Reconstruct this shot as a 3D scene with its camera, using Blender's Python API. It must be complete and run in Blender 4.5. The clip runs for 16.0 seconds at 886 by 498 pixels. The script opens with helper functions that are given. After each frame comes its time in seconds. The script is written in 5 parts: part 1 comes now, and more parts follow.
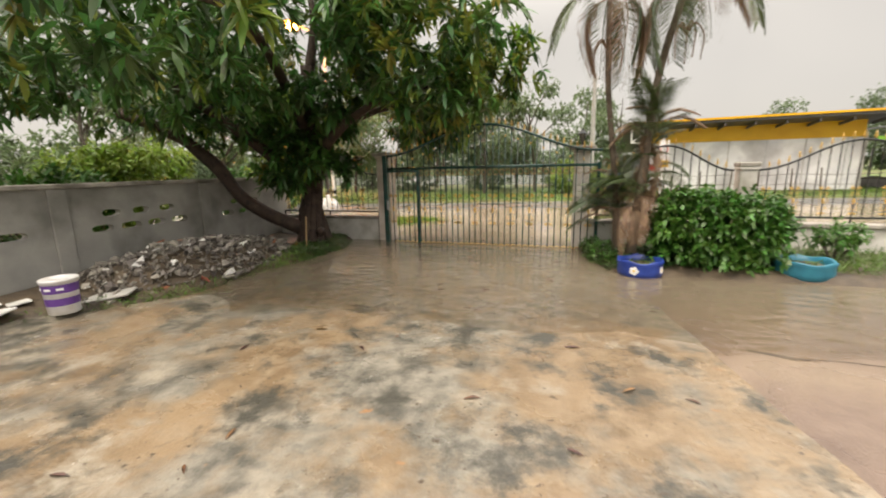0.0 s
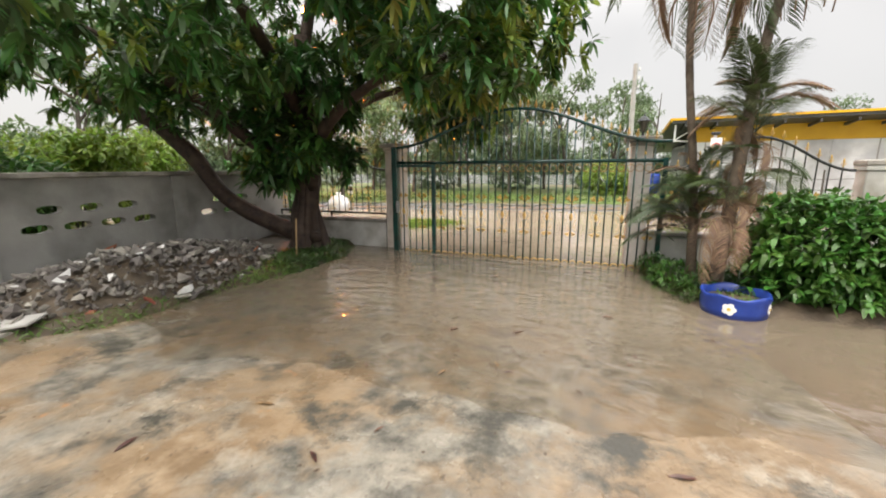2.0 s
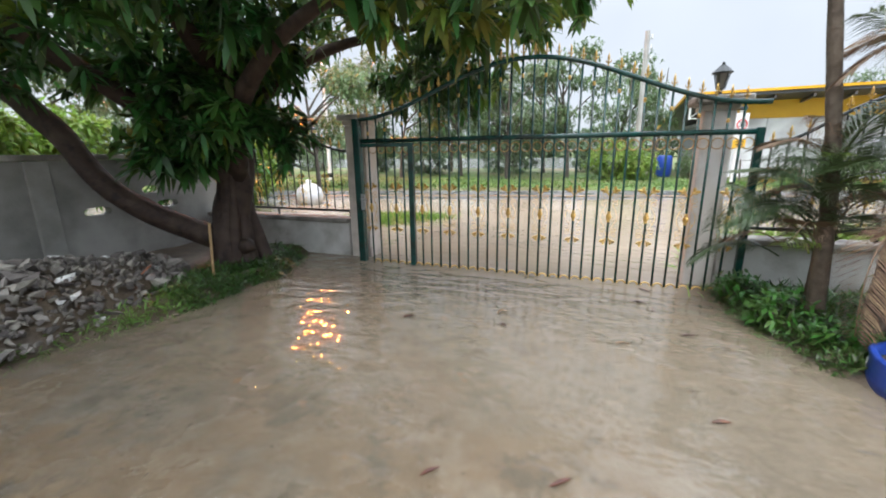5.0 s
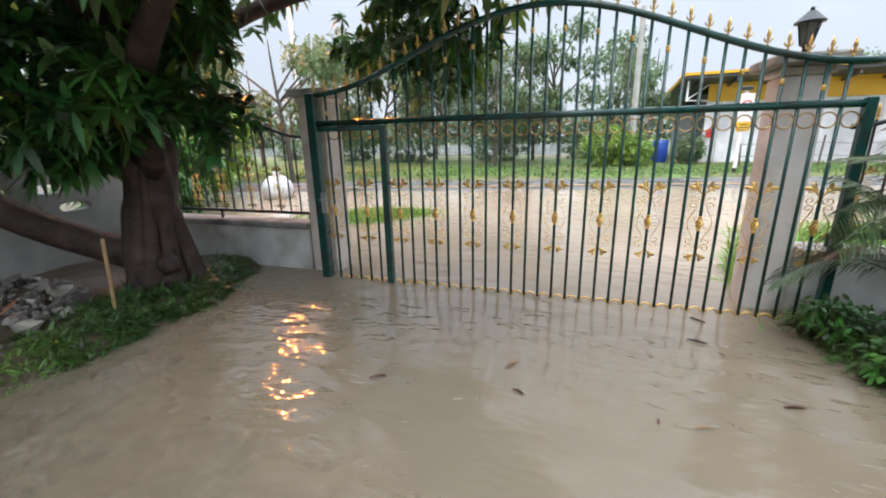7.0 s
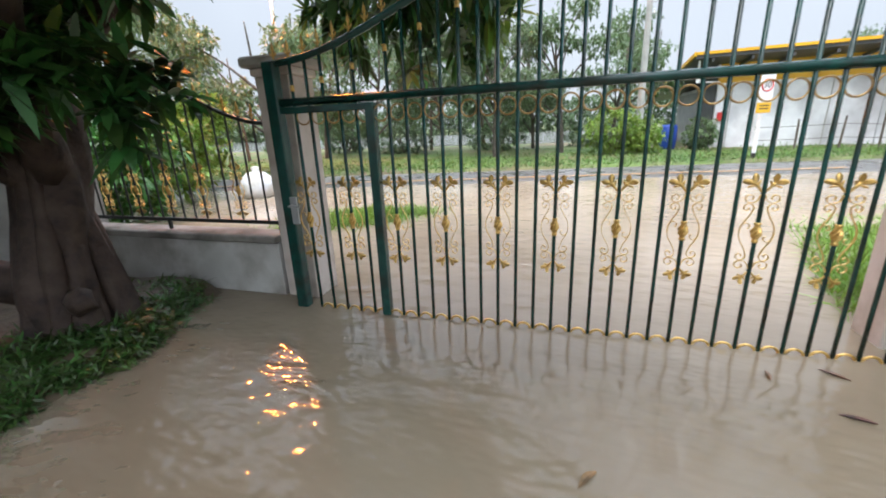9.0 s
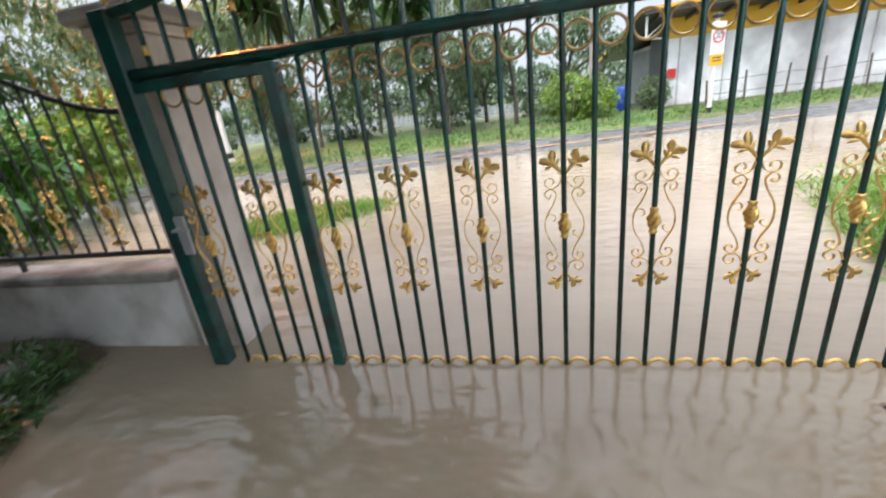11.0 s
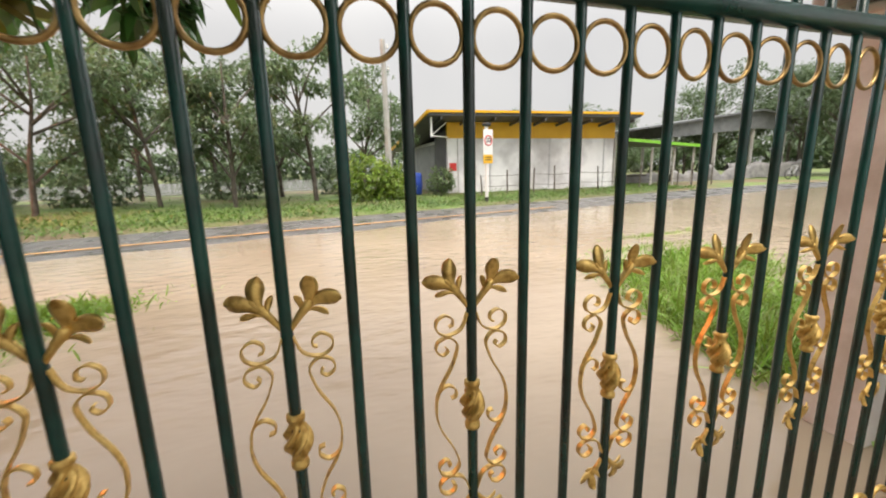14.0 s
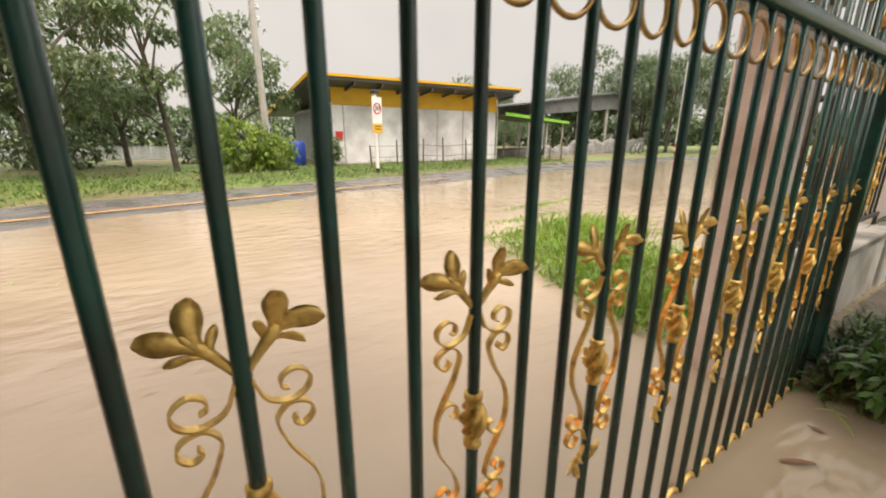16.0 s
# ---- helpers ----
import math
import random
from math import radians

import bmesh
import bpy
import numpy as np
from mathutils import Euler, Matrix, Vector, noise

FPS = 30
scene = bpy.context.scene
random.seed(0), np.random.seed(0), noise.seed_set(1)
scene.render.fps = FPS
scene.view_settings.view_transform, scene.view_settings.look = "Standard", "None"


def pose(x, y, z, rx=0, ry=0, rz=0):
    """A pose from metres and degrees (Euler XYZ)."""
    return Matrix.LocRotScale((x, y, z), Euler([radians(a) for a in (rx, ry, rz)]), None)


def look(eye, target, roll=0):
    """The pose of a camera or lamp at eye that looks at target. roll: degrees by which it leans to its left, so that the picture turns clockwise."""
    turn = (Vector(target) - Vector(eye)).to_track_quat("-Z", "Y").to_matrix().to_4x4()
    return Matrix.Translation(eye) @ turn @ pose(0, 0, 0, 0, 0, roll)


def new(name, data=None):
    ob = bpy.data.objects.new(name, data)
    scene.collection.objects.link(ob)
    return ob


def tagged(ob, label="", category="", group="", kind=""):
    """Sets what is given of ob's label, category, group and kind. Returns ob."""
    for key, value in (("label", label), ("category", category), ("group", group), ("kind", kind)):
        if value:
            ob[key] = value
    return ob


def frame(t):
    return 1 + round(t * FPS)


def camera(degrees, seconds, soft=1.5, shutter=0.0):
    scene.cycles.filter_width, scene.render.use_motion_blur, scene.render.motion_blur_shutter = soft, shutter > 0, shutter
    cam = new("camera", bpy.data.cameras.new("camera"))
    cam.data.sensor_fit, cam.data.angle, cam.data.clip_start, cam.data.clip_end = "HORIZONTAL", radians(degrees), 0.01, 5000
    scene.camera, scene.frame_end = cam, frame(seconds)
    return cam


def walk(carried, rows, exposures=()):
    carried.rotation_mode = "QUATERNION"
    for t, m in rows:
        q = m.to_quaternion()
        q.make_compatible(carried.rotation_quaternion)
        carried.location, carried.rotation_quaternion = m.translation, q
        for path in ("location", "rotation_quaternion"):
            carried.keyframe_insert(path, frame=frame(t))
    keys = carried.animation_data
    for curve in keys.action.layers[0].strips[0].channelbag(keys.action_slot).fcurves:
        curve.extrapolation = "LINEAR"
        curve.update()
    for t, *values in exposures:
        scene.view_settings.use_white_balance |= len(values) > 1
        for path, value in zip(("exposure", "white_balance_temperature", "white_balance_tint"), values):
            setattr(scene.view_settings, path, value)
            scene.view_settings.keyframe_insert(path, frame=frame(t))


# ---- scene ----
cam = camera(96.0, 16.0, soft=1.9, shutter=0.4)
PATH = [
    (0, (0.146, -0.014, 1.536), (-0.461, 1.851, 1.144), -1.2),
    (0.5, (0.082, 0.323, 1.511), (-0.679, 2.126, 1.096), -0.7),
    (1, (0.01, 0.633, 1.5), (-0.838, 2.391, 1.062), -0.8),
    (1.5, (-0.196, 0.984, 1.511), (-0.946, 2.786, 1.075), -0.7),
    (2, (-0.268, 1.37, 1.474), (-0.973, 3.199, 1.077), -0.3),
    (2.5, (-0.358, 1.694, 1.487), (-1.041, 3.525, 1.062), -0.1),
    (3, (-0.515, 2.044, 1.492), (-1.169, 3.892, 1.095), 0.2),
    (3.2, (-0.548, 2.154, 1.488), (-1.202, 3.999, 1.076), 0.2),
    (5.3, (-0.861, 3.4, 1.418), (-1.534, 5.223, 0.946), -0.8),
    (5.5, (-0.885, 3.537, 1.432), (-1.555, 5.361, 0.959), -0.8),
    (6, (-0.913, 3.764, 1.432), (-1.598, 5.574, 0.926), -1.1),
    (6.5, (-1.12, 4.033, 1.403), (-1.742, 5.86, 0.879), -1.1),
    (7, (-1.181, 4.243, 1.403), (-1.786, 6.074, 0.87), -1.3),
    (7.5, (-1.201, 4.542, 1.406), (-1.759, 6.384, 0.861), -1.5),
    (8, (-1.219, 4.739, 1.401), (-1.774, 6.584, 0.865), -1.3),
    (8.5, (-1.392, 4.932, 1.38), (-1.958, 6.765, 0.812), -1.6),
    (8.7, (-1.484, 5.018, 1.367), (-2.071, 6.845, 0.803), -2.3),
    (10.8, (-1.85, 5.878, 1.287), (-2.272, 7.689, 0.551), -5.9),
    (11, (-1.831, 5.945, 1.285), (-2.236, 7.783, 0.608), -7.1),
    (11.5, (-1.767, 6.135, 1.277), (-1.916, 8.071, 0.798), -8.1),
    (12, (-1.68, 6.378, 1.345), (-1.402, 8.304, 0.899), -6.4),
    (12.5, (-1.764, 6.481, 1.287), (-1.326, 8.399, 0.927), -4.8),
    (13, (-1.982, 6.568, 1.249), (-1.466, 8.483, 0.987), -2.5),
    (13.5, (-1.98, 6.722, 1.242), (-1.469, 8.612, 0.835), -1.7),
    (14, (-1.946, 6.909, 1.234), (-1.359, 8.782, 0.846), -1.4),
    (14.5, (-1.995, 7.033, 1.224), (-1.217, 8.825, 0.795), -1.8),
    (15, (-2.094, 7.202, 1.223), (-1.106, 8.877, 0.756), -1.2),
    (15.5, (-2.112, 7.225, 1.218), (-1.037, 8.83, 0.698), -1.0),
    (16, (-2.047, 7.149, 1.229), (-0.977, 8.753, 0.698), 0.1),
]
walk(cam, [(t, look(eye, target, roll)) for t, eye, target, roll in PATH],
     exposures=[(0.0, 0.4, 7700, 9), (3.0, 0.68, 6500, 8), (5.5, 0.68, 6000, 6), (8.5, 0.64, 5950, 6), (11.0, 0.72, 6000, 7), (13.5, 0.48, 6800, 8), (16.0, 0.44, 7700, 10)])

# ---- world and light: a bright overcast sky ----
world = bpy.data.worlds.new("overcast_sky")
scene.world = world
world.use_nodes = True
wn, wl = world.node_tree.nodes, world.node_tree.links
sky = wn.new("ShaderNodeTexSky")
sky.sky_type, sky.sun_disc = "NISHITA", False
sky.sun_elevation, sky.sun_rotation = radians(58), radians(200)
sky.dust_density = 4.0
dim = wn.new("ShaderNodeVectorMath")
dim.operation = "SCALE"
dim.inputs["Scale"].default_value = 0.09
wl.new(sky.outputs[0], dim.inputs[0])
cloud = wn.new("ShaderNodeTexNoise")
cloud.inputs["Scale"].default_value, cloud.inputs["Detail"].default_value = 1.6, 4
cr = wn.new("ShaderNodeValToRGB")
cr.color_ramp.elements[0].position, cr.color_ramp.elements[1].position = 0.3, 0.75
cr.color_ramp.elements[0].color = (0.51, 0.52, 0.56, 1)
cr.color_ramp.elements[1].color = (0.655, 0.657, 0.685, 1)
wl.new(cloud.outputs[0], cr.inputs[0])
mx = wn.new("ShaderNodeMix")
mx.data_type = "RGBA"
mx.inputs[0].default_value = 0.86
wl.new(dim.outputs[0], mx.inputs[6])
wl.new(cr.outputs[0], mx.inputs[7])
wl.new(mx.outputs[2], wn["Background"].inputs[0])
# an overcast sky is brightest overhead
stc = wn.new("ShaderNodeTexCoord")
ssep = wn.new("ShaderNodeSeparateXYZ")
wl.new(stc.outputs["Generated"], ssep.inputs[0])
lift = wn.new("ShaderNodeMapRange")
lift.interpolation_type = "SMOOTHSTEP"
lift.inputs[1].default_value, lift.inputs[2].default_value = 0.25, 0.95
lift.inputs[3].default_value, lift.inputs[4].default_value = 1.0, 5.0
wl.new(ssep.outputs[2], lift.inputs[0])
wl.new(lift.outputs[0], wn["Background"].inputs[1])
sun = new("sun", bpy.data.lights.new("sun", "SUN"))
sun.data.energy, sun.data.angle, sun.data.color = 1.2, radians(25), (1.0, 0.96, 0.9)
sun.matrix_world = look((0, -10, 20), (0, 0, 0)) @ pose(0, 0, 0, 0, 0, 0)

WATER = 0.045
rng = np.random.default_rng(7)


# ---- materials ----
def material(name, colors, scale=4.0, rough=0.6, metal=0.0, bump=0.0, bump_scale=None, detail=5.0, spec=0.5, vary="", amount=0.25, stain=None, stain_scale=0.8, rough2=None, cut=(0.32, 0.68)):
    """Principled material: noise ramp over colors, optional large stains, per-piece variation and bump."""
    m = bpy.data.materials.new(name)
    m.use_nodes = True
    n, l = m.node_tree.nodes, m.node_tree.links
    b = n["Principled BSDF"]
    tc = n.new("ShaderNodeTexCoord")
    geo = n.new("ShaderNodeNewGeometry")
    no = n.new("ShaderNodeTexNoise")
    no.inputs["Scale"].default_value, no.inputs["Detail"].default_value = scale, detail
    l.new(geo.outputs["Position"], no.inputs["Vector"])
    ramp = n.new("ShaderNodeValToRGB")
    e = ramp.color_ramp.elements
    while len(e) < len(colors):
        e.new(0.5)
    for i, c in enumerate(colors):
        e[i].position = cut[0] + (cut[1] - cut[0]) * i / max(1, len(colors) - 1)
        e[i].color = (*c, 1)
    l.new(no.outputs[0], ramp.inputs[0])
    out = ramp.outputs[0]
    if stain:
        s = n.new("ShaderNodeTexNoise")
        s.inputs["Scale"].default_value, s.inputs["Detail"].default_value = stain_scale, 6
        l.new(geo.outputs["Position"], s.inputs["Vector"])
        sr = n.new("ShaderNodeValToRGB")
        sr.color_ramp.elements[0].position, sr.color_ramp.elements[1].position = 0.45, 0.65
        l.new(s.outputs[0], sr.inputs[0])
        mix = n.new("ShaderNodeMix")
        mix.data_type = "RGBA"
        l.new(sr.outputs[0], mix.inputs[0])
        l.new(out, mix.inputs[6])
        mix.inputs[7].default_value = (*stain, 1)
        out = mix.outputs[2]
    if vary:
        hsv = n.new("ShaderNodeHueSaturation")
        mr = n.new("ShaderNodeMapRange")
        mr.inputs[3].default_value, mr.inputs[4].default_value = 1 - amount, 1 + amount
        mh = n.new("ShaderNodeMapRange")
        mh.inputs[3].default_value, mh.inputs[4].default_value = 0.5 - amount * 0.06, 0.5 + amount * 0.05
        if vary == "island":
            src = geo.outputs["Random Per Island"]
        else:
            src = n.new("ShaderNodeObjectInfo").outputs["Random"]
        l.new(src, mr.inputs[0])
        l.new(src, mh.inputs[0])
        l.new(mr.outputs[0], hsv.inputs["Value"])
        l.new(mh.outputs[0], hsv.inputs["Hue"])
        l.new(out, hsv.inputs["Color"])
        out = hsv.outputs[0]
    l.new(out, b.inputs["Base Color"])
    b.inputs["Roughness"].default_value, b.inputs["Metallic"].default_value = rough, metal
    b.inputs["Specular IOR Level"].default_value = spec
    if rough2 is not None:
        rr = n.new("ShaderNodeMapRange")
        rr.inputs[1].default_value, rr.inputs[2].default_value = 0.4, 0.62
        rr.inputs[3].default_value, rr.inputs[4].default_value = rough, rough2
        rn = n.new("ShaderNodeTexNoise")
        rn.inputs["Scale"].default_value, rn.inputs["Detail"].default_value = 1.3, 4
        l.new(geo.outputs["Position"], rn.inputs["Vector"])
        l.new(rn.outputs[0], rr.inputs[0])
        l.new(rr.outputs[0], b.inputs["Roughness"])
    if bump:
        bn = n.new("ShaderNodeTexNoise")
        bn.inputs["Scale"].default_value, bn.inputs["Detail"].default_value = bump_scale or scale * 4, 4
        l.new(geo.outputs["Position"], bn.inputs["Vector"])
        bp = n.new("ShaderNodeBump")
        bp.inputs["Strength"].default_value, bp.inputs["Distance"].default_value = bump, 0.02
        l.new(bn.outputs[0], bp.inputs["Height"])
        l.new(bp.outputs[0], b.inputs["Normal"])
    return m


def leaf_material(name, colors, amount=0.35, trans=0.25, rough=0.35):
    m = material(name, colors, 1.2, rough, vary="island", amount=amount, detail=2)
    n, l = m.node_tree.nodes, m.node_tree.links
    b = n["Principled BSDF"]
    tr = n.new("ShaderNodeBsdfTranslucent")
    src = b.inputs["Base Color"].links[0].from_socket
    l.new(src, tr.inputs[0])
    ms = n.new("ShaderNodeMixShader")
    ms.inputs[0].default_value = trans
    l.new(b.outputs[0], ms.inputs[1])
    l.new(tr.outputs[0], ms.inputs[2])
    l.new(ms.outputs[0], n["Material Output"].inputs[0])
    return m


def water_material():
    """Silty flood water: tan, cloudy, wind-ruffled; thin at the upper end of the driveway."""
    m = bpy.data.materials.new("muddy_water")
    m.use_nodes = True
    n, l = m.node_tree.nodes, m.node_tree.links
    b = n["Principled BSDF"]
    geo = n.new("ShaderNodeNewGeometry")
    no = n.new("ShaderNodeTexNoise")
    no.inputs["Scale"].default_value, no.inputs["Detail"].default_value = 0.5, 5
    l.new(geo.outputs["Position"], no.inputs["Vector"])
    ramp = n.new("ShaderNodeValToRGB")
    ramp.color_ramp.elements[0].position, ramp.color_ramp.elements[1].position = 0.3, 0.7
    ramp.color_ramp.elements[0].color, ramp.color_ramp.elements[1].color = (0.3, 0.237, 0.17, 1), (0.41, 0.333, 0.246, 1)
    l.new(no.outputs[0], ramp.inputs[0])
    # base colour darker inside the gate: shade of tree and palms painted in
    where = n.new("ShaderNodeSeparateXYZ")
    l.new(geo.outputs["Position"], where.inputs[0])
    shade_fade = n.new("ShaderNodeMapRange")
    shade_fade.inputs[1].default_value, shade_fade.inputs[2].default_value = 7.2, 9.0
    l.new(where.outputs[1], shade_fade.inputs[0])
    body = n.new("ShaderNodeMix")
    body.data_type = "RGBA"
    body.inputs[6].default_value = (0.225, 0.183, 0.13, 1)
    l.new(shade_fade.outputs[0], body.inputs[0])
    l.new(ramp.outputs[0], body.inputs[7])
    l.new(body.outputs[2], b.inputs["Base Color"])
    b.inputs["Roughness"].default_value = 0.04
    b.inputs["IOR"].default_value = 1.36
    def ripple(scale, detail, stretch, turn):
        t = n.new("ShaderNodeTexNoise")
        t.inputs["Scale"].default_value, t.inputs["Detail"].default_value = scale, detail
        st = n.new("ShaderNodeMapping")
        st.inputs["Scale"].default_value = (1.0, stretch, 1)
        st.inputs["Rotation"].default_value = (0, 0, turn)
        l.new(geo.outputs["Position"], st.inputs[0])
        l.new(st.outputs[0], t.inputs["Vector"])
        return t.outputs[0]

    def calc(op, a, c, e=None):
        q = n.new("ShaderNodeMath")
        q.operation = op
        for k, v in enumerate((a, c, e)):
            if v is None:
                continue
            if isinstance(v, (int, float)):
                q.inputs[k].default_value = v
            else:
                l.new(v, q.inputs[k])
        return q.outputs[0]

    # wind ripples at two sizes
    height = calc("MULTIPLY_ADD", ripple(13, 0, 2.0, 0.35), 0.36, ripple(4.5, 0, 1.6, 0.2))
    bp = n.new("ShaderNodeBump")
    bp.inputs["Strength"].default_value, bp.inputs["Distance"].default_value = 0.42, 0.03
    l.new(height, bp.inputs["Height"])
    calm = n.new("ShaderNodeTexNoise")
    calm.inputs["Scale"].default_value, calm.inputs["Detail"].default_value = 0.55, 4
    l.new(geo.outputs["Position"], calm.inputs["Vector"])
    gust = n.new("ShaderNodeMapRange")
    gust.inputs[1].default_value, gust.inputs[2].default_value = 0.38, 0.66
    gust.inputs[3].default_value, gust.inputs[4].default_value = 0.2, 0.6
    l.new(calm.outputs[0], gust.inputs[0])
    # rain water runs in beside the rubble and ruffles the surface there
    far = n.new("ShaderNodeVectorMath")
    far.operation = "DISTANCE"
    far.inputs[1].default_value = (-3.5, 3.7, WATER)
    l.new(geo.outputs["Position"], far.inputs[0])
    run = calc("MAXIMUM", calc("MULTIPLY_ADD", far.outputs["Value"], -0.75, 1.3), 0.0)
    l.new(calc("MINIMUM", calc("ADD", gust.outputs[0], run), 1.0), bp.inputs["Strength"])
    l.new(bp.outputs[0], b.inputs["Normal"])
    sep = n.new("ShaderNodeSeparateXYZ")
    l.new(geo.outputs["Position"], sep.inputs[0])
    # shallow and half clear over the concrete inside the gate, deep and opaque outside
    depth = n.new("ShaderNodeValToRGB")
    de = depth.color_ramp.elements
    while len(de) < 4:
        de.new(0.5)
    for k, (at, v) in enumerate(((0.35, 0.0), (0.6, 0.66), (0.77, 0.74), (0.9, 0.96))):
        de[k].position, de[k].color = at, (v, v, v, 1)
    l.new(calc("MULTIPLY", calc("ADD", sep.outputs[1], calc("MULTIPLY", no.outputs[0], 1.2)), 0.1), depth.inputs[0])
    clear = n.new("ShaderNodeBsdfTransparent")
    clear.inputs[0].default_value = (0.99, 0.97, 0.94, 1)
    gl = n.new("ShaderNodeBsdfGlossy")
    gl.inputs["Roughness"].default_value = 0.03
    l.new(bp.outputs[0], gl.inputs["Normal"])
    fr = n.new("ShaderNodeFresnel")
    fr.inputs[0].default_value = 1.33
    l.new(bp.outputs[0], fr.inputs["Normal"])
    thin = n.new("ShaderNodeMixShader")
    l.new(fr.outputs[0], thin.inputs[0])
    l.new(clear.outputs[0], thin.inputs[1])
    l.new(gl.outputs[0], thin.inputs[2])
    ms = n.new("ShaderNodeMixShader")
    l.new(depth.outputs[0], ms.inputs[0])
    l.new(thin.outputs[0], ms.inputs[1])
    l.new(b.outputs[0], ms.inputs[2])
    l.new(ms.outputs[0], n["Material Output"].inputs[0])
    return m


def slab_material():
    """Wet concrete under a thin film of tan mud, worn through in grey and dark patches."""
    m = bpy.data.materials.new("wet_muddy_concrete")
    m.use_nodes = True
    n, l = m.node_tree.nodes, m.node_tree.links
    b = n["Principled BSDF"]
    geo = n.new("ShaderNodeNewGeometry")

    def noise_at(scale, detail, lo, hi, rough=0.6, shift=0.0):
        t = n.new("ShaderNodeTexNoise")
        t.inputs["Scale"].default_value, t.inputs["Detail"].default_value, t.inputs["Roughness"].default_value = scale, detail, rough
        mp = n.new("ShaderNodeMapping")
        mp.inputs["Location"].default_value = (shift, shift * 0.7, 0)
        l.new(geo.outputs["Position"], mp.inputs[0])
        l.new(mp.outputs[0], t.inputs["Vector"])
        r = n.new("ShaderNodeMapRange")
        r.inputs[1].default_value, r.inputs[2].default_value = lo, hi
        l.new(t.outputs[0], r.inputs[0])
        return r.outputs[0]

    def mixed(f, a, c):
        q = n.new("ShaderNodeMix")
        q.data_type = "RGBA"
        l.new(f, q.inputs[0])
        for k, v in ((6, a), (7, c)):
            if isinstance(v, tuple):
                q.inputs[k].default_value = (*v, 1)
            else:
                l.new(v, q.inputs[k])
        return q.outputs[2]

    mud = mixed(noise_at(1.1, 9, 0.35, 0.65), (0.13, 0.088, 0.05), (0.26, 0.182, 0.11))
    mud = mixed(noise_at(6, 7, 0.42, 0.68, 0.55), mud, (0.27, 0.2, 0.13))
    worn = mixed(noise_at(5, 9, 0.36, 0.62, 0.66), (0.08, 0.076, 0.064), (0.25, 0.226, 0.185))
    c = mixed(noise_at(0.7, 10, 0.46, 0.56, 0.66, 3.1), mud, worn)
    c = mixed(noise_at(1.7, 9, 0.55, 0.68, 0.66, 11.3), c, (0.32, 0.28, 0.222))
    c = mixed(noise_at(1.9, 10, 0.52, 0.63, 0.7, 7.7), c, (0.062, 0.058, 0.047))
    c = mixed(noise_at(3.4, 3, 0.7, 0.73, 0.5, 21.0), c, (0.32, 0.165, 0.075))
    c = mixed(noise_at(19, 5, 0.66, 0.74, 0.5, 1.3), c, (0.07, 0.05, 0.034))
    l.new(c, b.inputs["Base Color"])
    wet = n.new("ShaderNodeMapRange")
    wet.inputs[3].default_value, wet.inputs[4].default_value = 0.08, 0.4
    l.new(noise_at(0.9, 8, 0.4, 0.6, 0.6, 5.2), wet.inputs[0])
    l.new(wet.outputs[0], b.inputs["Roughness"])
    bp = n.new("ShaderNodeBump")
    bp.inputs["Strength"].default_value, bp.inputs["Distance"].default_value = 0.35, 0.015
    l.new(noise_at(24, 6, 0.2, 0.8, 0.6), bp.inputs["Height"])
    l.new(bp.outputs[0], b.inputs["Normal"])
    return m


GREEN_PAINT = material("green_gloss_paint", [(0.007, 0.044, 0.037), (0.012, 0.066, 0.054)], 14, 0.26, bump=0.06, bump_scale=60, stain=(0.016, 0.028, 0.022), stain_scale=5)
BLACK_PAINT = material("dark_iron_paint", [(0.012, 0.016, 0.016), (0.025, 0.028, 0.026)], 14, 0.4, bump=0.06, bump_scale=60)
GOLD = material("worn_gold_paint", [(0.4, 0.22, 0.05), (0.74, 0.5, 0.16), (0.56, 0.33, 0.085)], 40, 0.36, 0.6, bump=0.15, bump_scale=120)
BRONZE = material("bronze_strip", [(0.28, 0.16, 0.06), (0.55, 0.37, 0.15)], 30, 0.32, 0.8, bump=0.1, bump_scale=90)
RENDERED = material("grey_cement_render", [(0.27, 0.265, 0.25), (0.36, 0.35, 0.325), (0.31, 0.3, 0.28)], 1.6, 0.75, bump=0.25, bump_scale=30, stain=(0.17, 0.165, 0.15), stain_scale=1.1)
WHITE_WALL = material("weathered_white_paint", [(0.5, 0.49, 0.46), (0.66, 0.65, 0.62)], 2.5, 0.7, bump=0.15, bump_scale=40, stain=(0.32, 0.3, 0.26), stain_scale=2.2)
PINK_PILLAR = material("pinkish_plaster", [(0.64, 0.565, 0.505), (0.73, 0.66, 0.6)], 3, 0.7, bump=0.1, bump_scale=40, stain=(0.42, 0.36, 0.3), stain_scale=2.5)
PALE_PILLAR = material("pale_beige_plaster", [(0.58, 0.55, 0.515), (0.68, 0.655, 0.625)], 3, 0.7, bump=0.1, bump_scale=40, stain=(0.4, 0.36, 0.31), stain_scale=2.5)
CAP_STONE = material("grey_capstone", [(0.3, 0.28, 0.25), (0.42, 0.39, 0.35)], 5, 0.75, bump=0.2, bump_scale=40, stain=(0.14, 0.13, 0.11), stain_scale=3)
SLAB = slab_material()
APRON = material("wet_reddish_asphalt", [(0.14, 0.095, 0.072), (0.21, 0.148, 0.112)], 3, 0.1, bump=0.35, bump_scale=60, rough2=0.4, detail=8, stain=(0.26, 0.19, 0.13), stain_scale=0.7)
ROAD = material("wet_asphalt", [(0.085, 0.083, 0.08), (0.14, 0.135, 0.127)], 3, 0.2, bump=0.2, bump_scale=60, rough2=0.45)
